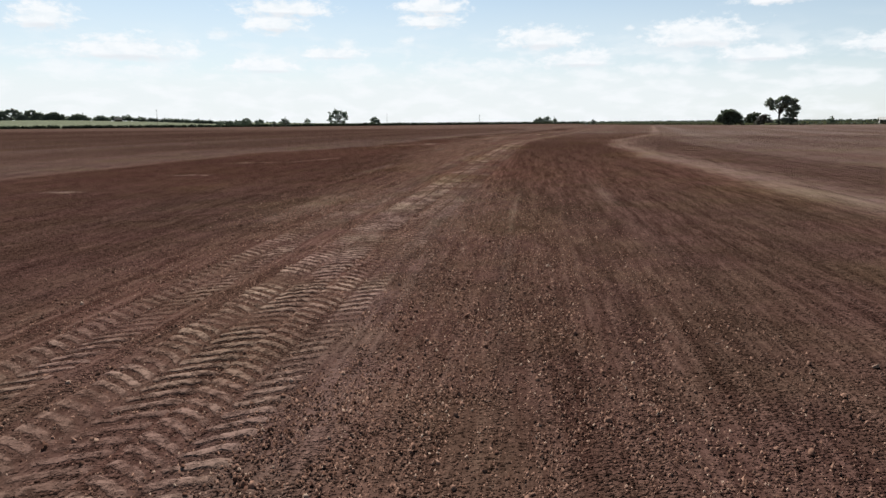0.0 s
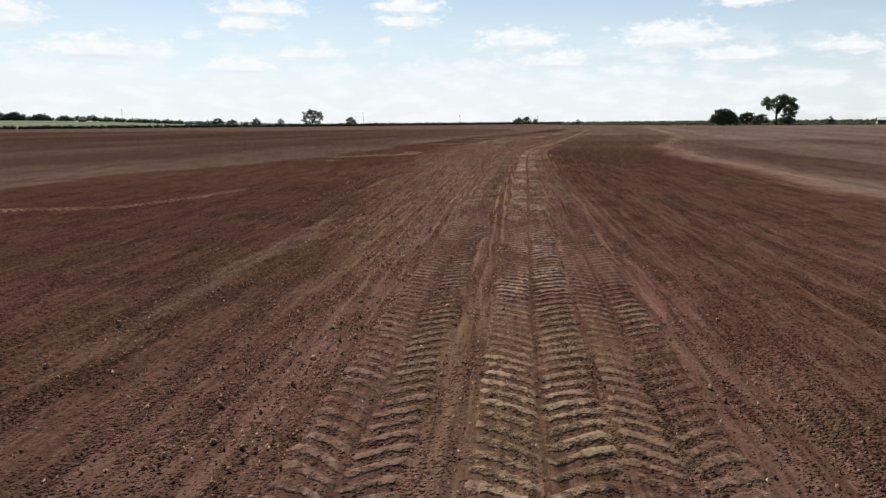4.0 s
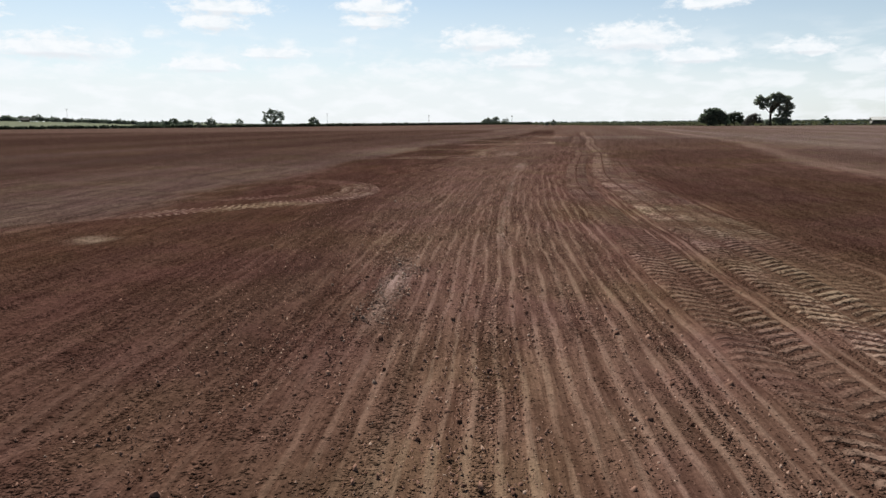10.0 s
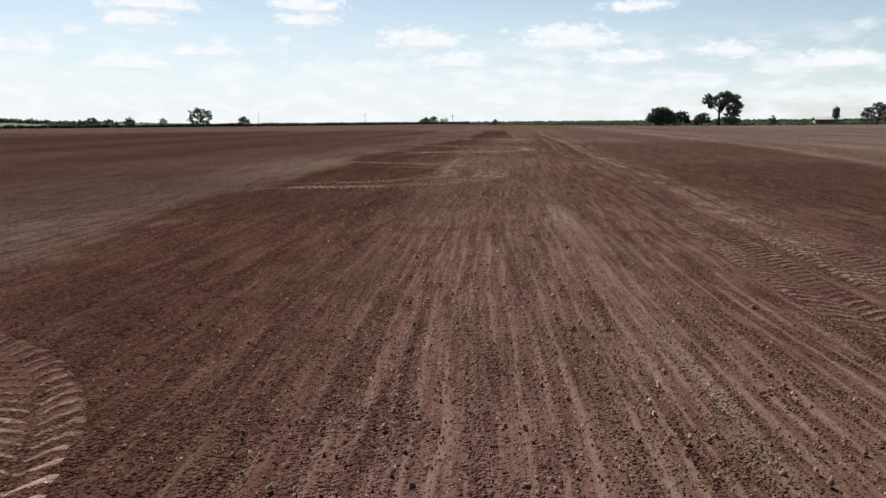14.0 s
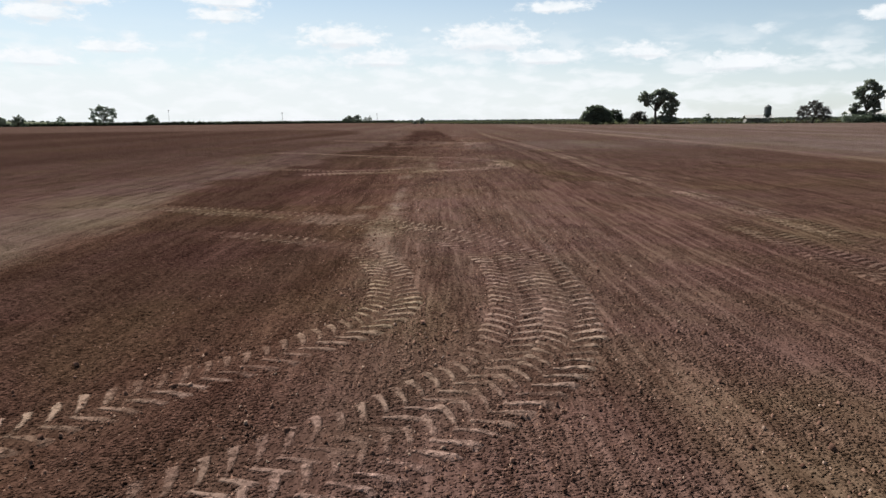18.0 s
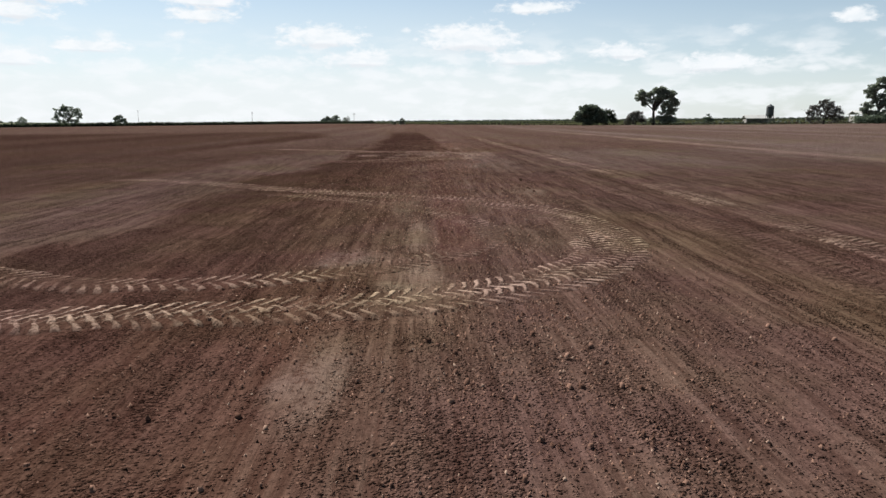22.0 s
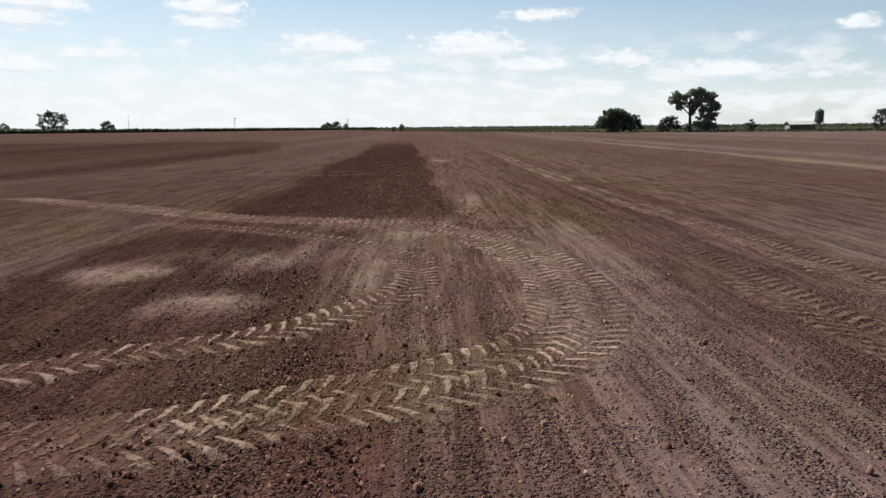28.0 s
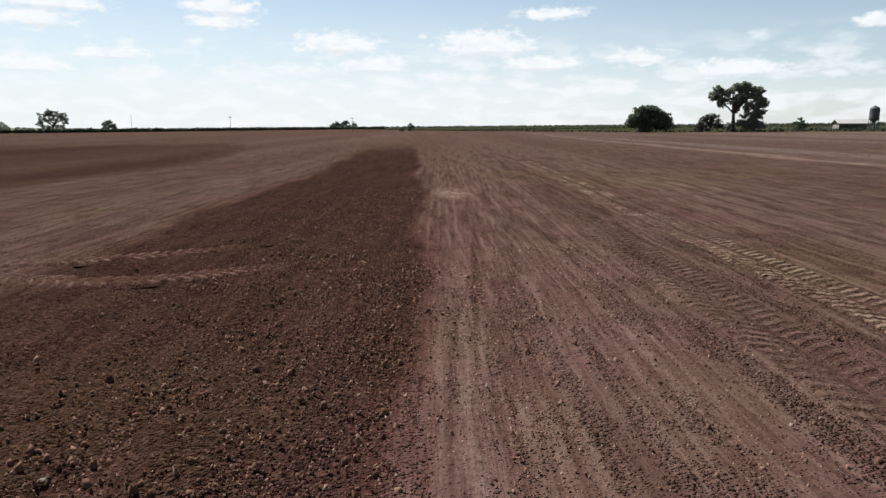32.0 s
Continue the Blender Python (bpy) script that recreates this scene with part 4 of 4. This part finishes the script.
def tree(kind, label, x, y, clumps, trunk, mat, seed, per_m2=5.0, size=0.34, turn=None, thin=1.0, twigs=0, category="tree", group="trees on the horizon"):
    """clumps: (x, z, radius) as seen across the tree; trunk: (height, radius, lean)."""
    rng = np.random.default_rng(seed)
    top = new(kind)
    top.empty_display_size = 0.5
    az = math.atan2(x, y - 90) if turn is None else turn
    top.matrix_world = Matrix.Translation((x, y, float(rise(x, y)))) @ Matrix.Rotation(-az, 4, "Z")
    C = [(cx, rng.normal(0, 0.28) * max(r for _, _, r in clumps) * 1.4, cz, r) for cx, cz, r in clumps]
    sprays = []
    for cx, cy, cz, r in C:
        for _ in range(10):
            off = rng.normal(0, 0.45, 3) * r
            sprays.append((cx + off[0], cy + off[1], max(cz + off[2] * .62, r * .4), r * rng.uniform(.38, .66)))
    h, r0, lean = trunk
    fork = Vector((lean, 0, h))
    vs, fs = [], []
    pts = crooked((0, 0, -0.3), fork, rng, 0.05)
    tube(vs, fs, pts, [r0 * 1.25, r0, r0 * .9, r0 * .8, r0 * .72], 9)
    mesh_part("trunk", vs, fs, BARK, top, smooth=True)
    order = sorted(C, key=lambda c: -c[3])[:9]
    for c in order:
        if c[2] < h * 0.8:
            continue
        vs, fs = [], []
        line = crooked(fork, c[:3], rng, 0.10)
        tube(vs, fs, line, [r0 * .55, r0 * .42, r0 * .3, r0 * .2, r0 * .08], 6)
        for _ in range(twigs):
            k = line[int(rng.integers(1, 5))]
            tip = k + Vector((rng.normal() * 1.3, rng.normal() * 1.3, abs(rng.normal()) * 1.5)) * (c[3] / 1.6)
            tube(vs, fs, crooked(k, tip, rng, 0.12, 4), [r0 * .14, r0 * .10, r0 * .07, r0 * .02], 4)
        mesh_part("limb", vs, fs, BARK, top, smooth=True)
    leaves("crown", sprays, per_m2 * 0.28, size * 0.76, mat, rng, top, thin=thin)
    tagged(top, label, category, group)
    return top


def lobes(rows, seed):
    """Clumps that fill rounded lobes of a crown, most of them near its skin: middle x, middle z, half width, half height, number, clump size."""
    rng = np.random.default_rng(seed)
    out = []
    for cx, cz, rx, rz, n, r in rows:
        for i in range(n):
            a, k = 2.39996 * i + rng.normal(0, 0.3), math.sqrt((i + 0.5) / n) ** 0.8
            out.append((cx + (rx - r * .8) * k * math.cos(a), max(cz + (rz - r * .8) * k * math.sin(a), r * .5), r * rng.uniform(.7, 1.2)))
    return out


def dome(w, h, n, seed, r, low=0.25):
    """Clumps filling a rounded crown of that width and height, flat at the foot."""
    rng = np.random.default_rng(seed)
    out = []
    for i in range(int(n * 1.5)):
        a, k = math.pi * ((i * 0.618034 + rng.normal(0, 0.03)) % 1.0), math.sqrt((i + 0.5) / (n * 1.5)) ** 0.7
        b = rng.uniform(.7, 1.15) * r * .78
        out.append((k * math.cos(a) * (w / 2 - b), low + k * math.sin(a) * (h - b - low), b))
    return out


GUM = lobes([(-4.4, 9.4, 2.2, 2.5, 13, 1.0), (-3.1, 7.4, 1.4, 1.5, 6, .9), (-1.6, 9.8, 1.2, 1.5, 5, .85), (1.6, 10.9, 2.5, 1.8, 12, 1.1), (4.4, 9.5, 2.5, 2.1, 12, 1.1),
             (5.9, 7.3, 1.8, 1.9, 8, 1.0), (1.4, 8.2, 2.2, 2.0, 9, 1.0), (3.6, 6.2, 2.2, 1.7, 9, 1.0), (5.6, 4.8, 1.6, 1.2, 6, .9), (.2, 6.0, 1.1, 1.6, 4, .8),
             (2.4, 2.0, 2.2, 1.8, 11, 1.0), (5.0, 1.8, 2.4, 1.5, 11, 1.0), (3.9, 4.0, 2.6, 1.5, 8, .9), (-1.0, 7.8, 1.4, 1.3, 4, .8), (-.9, 1.5, 1.6, 1.4, 6, .8)], 3)
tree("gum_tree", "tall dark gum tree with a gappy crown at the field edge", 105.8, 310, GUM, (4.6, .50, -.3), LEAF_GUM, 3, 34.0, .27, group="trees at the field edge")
tree("grey_shrub", "sparse grey twiggy shrub beside the tall gum tree", 99.8, 311, dome(7.6, 5.2, 20, 5, 1.1, .6), (1.0, .16, .2), LEAF_GREY, 6, 26, .26, thin=1.3, twigs=3, category="shrub", group="trees at the field edge")
tree("round_tree", "dense dark rounded tree standing alone in the field edge", 88.5, 322, dome(12.2, 7.6, 60, 8, 1.6, 1.2) + [(0, 1.0, 1.6), (1.8, .9, 1.3), (-1.5, 1.0, 1.3)], (2.0, .4, .3), LEAF_DARK, 9, 17.0, .36, group="trees at the field edge")
tree("round_tree", "smaller round green tree behind the dark rounded tree", 109.7, 357, dome(10, 6.6, 20, 10, 1.5, 1.0), (1.8, .3, .2), LEAF_HEDGE, 11, 16, .34, group="trees at the field edge")
tree("bare_tree", "wide half-bare greyish tree with fine twigs by the farm", 146.5, 283, dome(11.5, 7.8, 40, 12, 1.25, 1.0), (1.6, .3, .3), LEAF_GREY, 13, 5.5, .26, thin=1.7, twigs=16, group="trees at the field edge")
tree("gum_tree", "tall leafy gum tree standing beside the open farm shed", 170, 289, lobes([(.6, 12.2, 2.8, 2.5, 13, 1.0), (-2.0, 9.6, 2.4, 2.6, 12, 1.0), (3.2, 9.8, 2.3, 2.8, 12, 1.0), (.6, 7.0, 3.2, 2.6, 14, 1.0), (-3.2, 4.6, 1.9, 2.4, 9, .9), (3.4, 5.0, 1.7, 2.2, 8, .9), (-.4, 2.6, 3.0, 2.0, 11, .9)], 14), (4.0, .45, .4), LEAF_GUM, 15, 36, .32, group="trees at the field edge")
tree("bush", "small round dark green bush among weeds at the field edge", 130, 318, dome(4.2, 3.8, 8, 16, 1.0, .5), (.8, .14, .1), LEAF_DARK, 17, 16, .28, category="bush", group="trees at the field edge")
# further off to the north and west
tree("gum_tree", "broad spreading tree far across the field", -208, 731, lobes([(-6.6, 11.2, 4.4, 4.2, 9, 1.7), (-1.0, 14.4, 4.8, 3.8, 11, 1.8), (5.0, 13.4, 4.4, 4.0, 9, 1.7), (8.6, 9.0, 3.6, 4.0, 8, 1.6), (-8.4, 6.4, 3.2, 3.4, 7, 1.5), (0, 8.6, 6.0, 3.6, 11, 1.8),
                                                                                        (-4.5, 3.6, 5.0, 2.8, 9, 1.6), (4.6, 3.8, 5.4, 3.0, 10, 1.6)], 18), (4.2, .6, .3), LEAF_FAR_HAZE, 19, 7, .5, thin=1.3)
tree("round_tree", "round tree far across the field", -167, 731, dome(13.5, 10, 18, 20, 2.1, 1.0), (2.5, .4, .2), LEAF_FAR_HAZE, 21, 8, .55)
for i, (x, y, w, h) in enumerate([(-201, 548, 10.5, 7.6), (-209, 546, 5, 4.6), (-368, 862, 17, 10), (-352, 868, 14, 9), (-236, 712, 10, 8.4), (-256, 597, 11, 6.0), (-247, 604, 7, 5), (-262, 590, 6, 5),
                                  (13, 1035, 19, 10), (24, 1031, 17, 11), (36, 1034, 9, 7.5), (38.7, 436, 3.6, 3.6), (35, 437, 2.2, 2.0),
                                  (22, 640, 5, 6), (-128, 640, 5, 3), (-290, 640, 8, 6), (-305, 650, 9, 5.5)]):
    tree("round_tree", "distant rounded tree along the field boundary", x, y, dome(w, h, 12, 30 + i, w * .15, h * .12), (h * .25, w * .03, 0), LEAF_FAR_HAZE if i % 5 else LEAF_DARK, 60 + i, 9.0, .2 + w * .025)
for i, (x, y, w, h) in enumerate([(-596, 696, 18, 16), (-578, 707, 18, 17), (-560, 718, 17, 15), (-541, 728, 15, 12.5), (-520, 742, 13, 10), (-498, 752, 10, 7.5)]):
    tree("shelter_tree", "dark dense tree of a distant shelter belt", x, y, dome(w * 1.9, h * .86, 26, 50 + i, 2.9, .3), (2.5, .35, 0), LEAF_FAR_HAZE, 90 + i, 6.0, 1.0)


# ---------------------------------------------------------------- hedges and far cover
def hedge(name, points, height, depth, mat, label, seed, gap=1.6, per=1.6, size=.5, gappy=0.3, rag=0.5):
    line, _ = smooth_line(points, gap)
    rng = np.random.default_rng(seed)
    clumps = []
    for x, y in line:
        k = float(bumps(np.array(x / 11.0), np.array(y / 11.0), seed))
        if k < gappy:
            continue
        r = height * (1 - rag + 2 * rag * k) * rng.uniform(.7, 1.15) * .5
        clumps.append((x + rng.normal() * depth, y + rng.normal() * depth, r * .8 + float(rise(x, y)), r))
    ob = leaves(name, clumps, per, size, mat, rng)
    return tagged(ob, label, "hedge", kind="stuff")


hedge("field_hedge", [(-620, 430), (-420, 472), (-270, 545), (-150, 602), (-60, 690), (0, 765), (60, 860)], 2.7, .8, LEAF_HEDGE, "low dark hedge along the far field boundary", 201, .7, 3.4, .8, .0, .12)
hedge("far_hedge", [(-500, 900), (-250, 960), (0, 1010), (250, 1050), (520, 1010), (900, 900)], 1.9, 2, LEAF_DIM_HAZE, "thin grey-green belt of bushes on the horizon", 202, 1.1, .55, 1.1, .0, .18)
hedge("far_wood", [(-1500, 1300), (-700, 1750), (0, 1900), (800, 1850), (1700, 1300)], 3.6, 8, LEAF_DIM_HAZE, "low wooded skyline far beyond the fields", 203, 2.6, .22, 2.2, .0, .18)
hedge("far_wood", [(-900, 560), (-640, 690), (-480, 800), (-380, 880)], 6.2, 3, LEAF_DIM_HAZE, "mixed grey-green trees beyond the pale crop", 204, 1.0, .5, 1.1, .06, .35)
hedge("verge_weeds", [(30, 660), (48, 520), (64, 424), (80, 350), (96, 318), (104, 309), (146, 292), (170, 296), (300, 286), (460, 276)], 0.8, .6, LEAF_WEED, "dry brown weeds along the edge of the field", 206, .9, 3.0, .3, .1)
hedge("field_hedge", [(106, 314), (125, 318), (150, 312), (180, 312), (240, 306), (420, 300)], 0.8, 1.2, LEAF_HEDGE, "ragged green hedge behind the field edge", 207, .75, 3.2, .3, .0, .35)
hedge("field_hedge", [(120, 345), (160, 350), (240, 345), (460, 330)], 1.0, 1.4, LEAF_DIM_HAZE, "grey-green bushes beyond the field edge", 208, 1.1, 2.4, .38, .05, .4)
hedge("dark_hedge", [(160, 286), (178, 287)], 3.4, .5, LEAF_DARK, "clipped dark hedge under the gum tree by the shed", 209, .8, 6.0, .26, .0, .1)
hedge("far_hedge", [(62, 440), (75, 470), (140, 520), (260, 560), (520, 540)], 0.9, 1.0, LEAF_HEDGE, "thin dark belt of bushes on the horizon", 210, .7, 1.6, .45, .0, .15)


# ---------------------------------------------------------------- farm structures
def box_into(verts, faces, x0, x1, y0, y1, z0, z1):
    b = len(verts)
    verts += [Vector(p) for p in ((x0, y0, z0), (x1, y0, z0), (x1, y1, z0), (x0, y1, z0), (x0, y0, z1), (x1, y0, z1), (x1, y1, z1), (x0, y1, z1))]
    faces += [tuple(b + i for i in f) for f in ((0, 3, 2, 1), (4, 5, 6, 7), (0, 1, 5, 4), (1, 2, 6, 5), (2, 3, 7, 6), (3, 0, 4, 7))]


def box_part(name, dims, mat, parent, label=""):
    vs, fs = [], []
    box_into(vs, fs, *dims)
    return mesh_part(name, vs, fs, mat, parent, label)


def lathe(name, profile, n, mat, parent, label=""):
    vs = [Vector((r * math.cos(2 * math.pi * k / n), r * math.sin(2 * math.pi * k / n), z)) for r, z in profile for k in range(n)]
    fs = [(i * n + k, i * n + (k + 1) % n, (i + 1) * n + (k + 1) % n, (i + 1) * n + k) for i in range(len(profile) - 1) for k in range(n)]
    return mesh_part(name, vs, fs, mat, parent, label, smooth=False)


def feed_silo(x, y):
    top = new("feed_silo")
    top.location = (x, y, 0)
    ribs = [(1.27 + (0.04 if i % 2 else 0), 3.0 + i * 0.2) for i in range(16)]
    lathe("bin", ribs, 24, STEEL, top, "corrugated grey steel bin")
    lathe("roof", [(1.36, 6.0), (.9, 6.4), (.3, 6.7), (.25, 6.85), (.02, 6.9)], 24, STEEL, top)
    lathe("hopper", [(.22, 1.9), (1.27, 3.0)], 24, STEEL, top)
    for k in range(6):
        a = math.pi / 6 + k * math.pi / 3
        vs, fs = [], []
        tube(vs, fs, [Vector((1.28 * math.cos(a), 1.28 * math.sin(a), z)) for z in (-.1, 1.5, 3.4)], [.09, .09, .09], 6)
        mesh_part("leg", vs, fs, STEEL, top)
    for k in range(6):
        a, b = math.pi / 6 + k * math.pi / 3, math.pi / 6 + (k + 1) * math.pi / 3
        vs, fs = [], []
        tube(vs, fs, [Vector((1.28 * math.cos(a), 1.28 * math.sin(a), .5)), Vector((1.28 * math.cos(b), 1.28 * math.sin(b), 2.2))], [.04, .04], 4)
        mesh_part("brace", vs, fs, STEEL, top)
    vs, fs = [], []
    for z in np.arange(.4, 6.1, .35):
        box_into(vs, fs, -.2, .2, -1.48, -1.44, z, z + .04)
    box_into(vs, fs, -.24, -.2, -1.49, -1.43, .2, 6.2)
    box_into(vs, fs, .2, .24, -1.49, -1.43, .2, 6.2)
    mesh_part("ladder", vs, fs, STEEL, top)
    return tagged(top, "grey steel feed silo standing on legs behind the hedge", "silo")


def open_shed(x, y, turn, long, deep, high, label):
    top = new("farm_shed")
    top.matrix_world = Matrix.Translation((x, y, 0)) @ Matrix.Rotation(turn, 4, "Z")
    w, d = long / 2, deep / 2
    vs = [Vector(p) for p in ((-w - .5, -d - .6, high), (w + .5, -d - .6, high), (w + .5, 0, high + 1.2), (-w - .5, 0, high + 1.2), (w + .5, d + .6, high), (-w - .5, d + .6, high))]
    low = [v - Vector((0, 0, .12)) for v in vs]
    fs = [(0, 1, 2, 3), (3, 2, 4, 5), (6, 9, 8, 7), (9, 11, 10, 8), (0, 6, 7, 1), (5, 4, 10, 11), (0, 3, 9, 6), (3, 5, 11, 9), (1, 7, 8, 2), (2, 8, 10, 4)]
    mesh_part("roof", vs + low, fs, ROOF, top, "pale sheet-metal gable roof")
    for i in range(int(long // 5) + 1):
        for yy in (-d, d):
            xx = -w + i * long / (long // 5)
            box_part("post", (xx - .1, xx + .1, yy - .1, yy + .1, -.1, high + .02), STEEL, top)
    box_part("back_wall", (-w, w, d - .35, d - .15, 0, high * .8), WALL, top)
    box_part("side_wall", (-w - .05, -w + .1, -d + .2, d - .4, 0, high * .8), WALL, top)
    return tagged(top, label, "shed", "farm buildings")


def cottage(x, y, turn, long, deep, high, label):
    top = new("farmhouse")
    top.matrix_world = Matrix.Translation((x, y, float(rise(x, y)))) @ Matrix.Rotation(turn, 4, "Z")
    w, d = long / 2, deep / 2
    box_part("wall", (-w, w, -d, d, -.1, high), TIMBER, top)
    vs = [Vector(p) for p in ((-w - .4, -d - .5, high - .1), (w + .4, -d - .5, high - .1), (w + .4, 0, high + 1.9), (-w - .4, 0, high + 1.9), (w + .4, d + .5, high - .1), (-w - .4, d + .5, high - .1))]
    low = [v - Vector((0, 0, .15)) for v in vs]
    fs = [(0, 1, 2, 3), (3, 2, 4, 5), (6, 9, 8, 7), (9, 11, 10, 8), (0, 6, 7, 1), (5, 4, 10, 11), (0, 3, 9, 6), (3, 5, 11, 9), (1, 7, 8, 2), (2, 8, 10, 4)]
    mesh_part("roof", vs + low, fs, TILES, top)
    for i in range(3):
        cx = -w + (i + .5) * long / 3
        if i == 1:
            box_part("door", (cx - .5, cx + .5, -d - .03, -d + .05, 0, 2.05), TIMBER, top)
        else:
            box_part("window", (cx - .7, cx + .7, -d - .03, -d + .05, 1.0, 2.1), DARKROOM, top)
    return tagged(top, label, "house", "farm buildings")


def utility_pole(x, y, h):
    top = new("utility_pole")
    top.location = (x, y, 0)
    vs, fs = [], []
    tube(vs, fs, [Vector((0, 0, -.3)), Vector((0, 0, h))], [.032 * h ** .6, .022 * h ** .6], 8)
    mesh_part("pole", vs, fs, TIMBER, top)
    box_part("crossarm", (-.07 * h, .07 * h, -.07, .07, h - .6, h - .45), TIMBER, top)
    for k in (-.06 * h, 0.0, .06 * h):
        vs, fs = [], []
        tube(vs, fs, [Vector((k, 0, h - .45)), Vector((k, 0, h - .2))], [.06, .05], 6)
        mesh_part("insulator", vs, fs, WALL, top)
    return tagged(top, "thin wooden utility pole rising over the far hedge", "utility pole")


feed_silo(160, 327)
open_shed(197, 300, -.45, 40, 10, 3.0, "long open-sided farm shed with a pale metal roof")
open_shed(166, 342, -.3, 10, 5, 1.9, "small pale-roofed farm shelter behind the hedge")
cottage(-444, 700, .5, 7, 5, 1.9, "low dark farmhouse beside distant trees")
utility_pole(-166, 791, 14.0)
utility_pole(-361, 633, 17.0)
utility_pole(-30, 412, 6.4)
utility_pole(14, 410, 5.6)
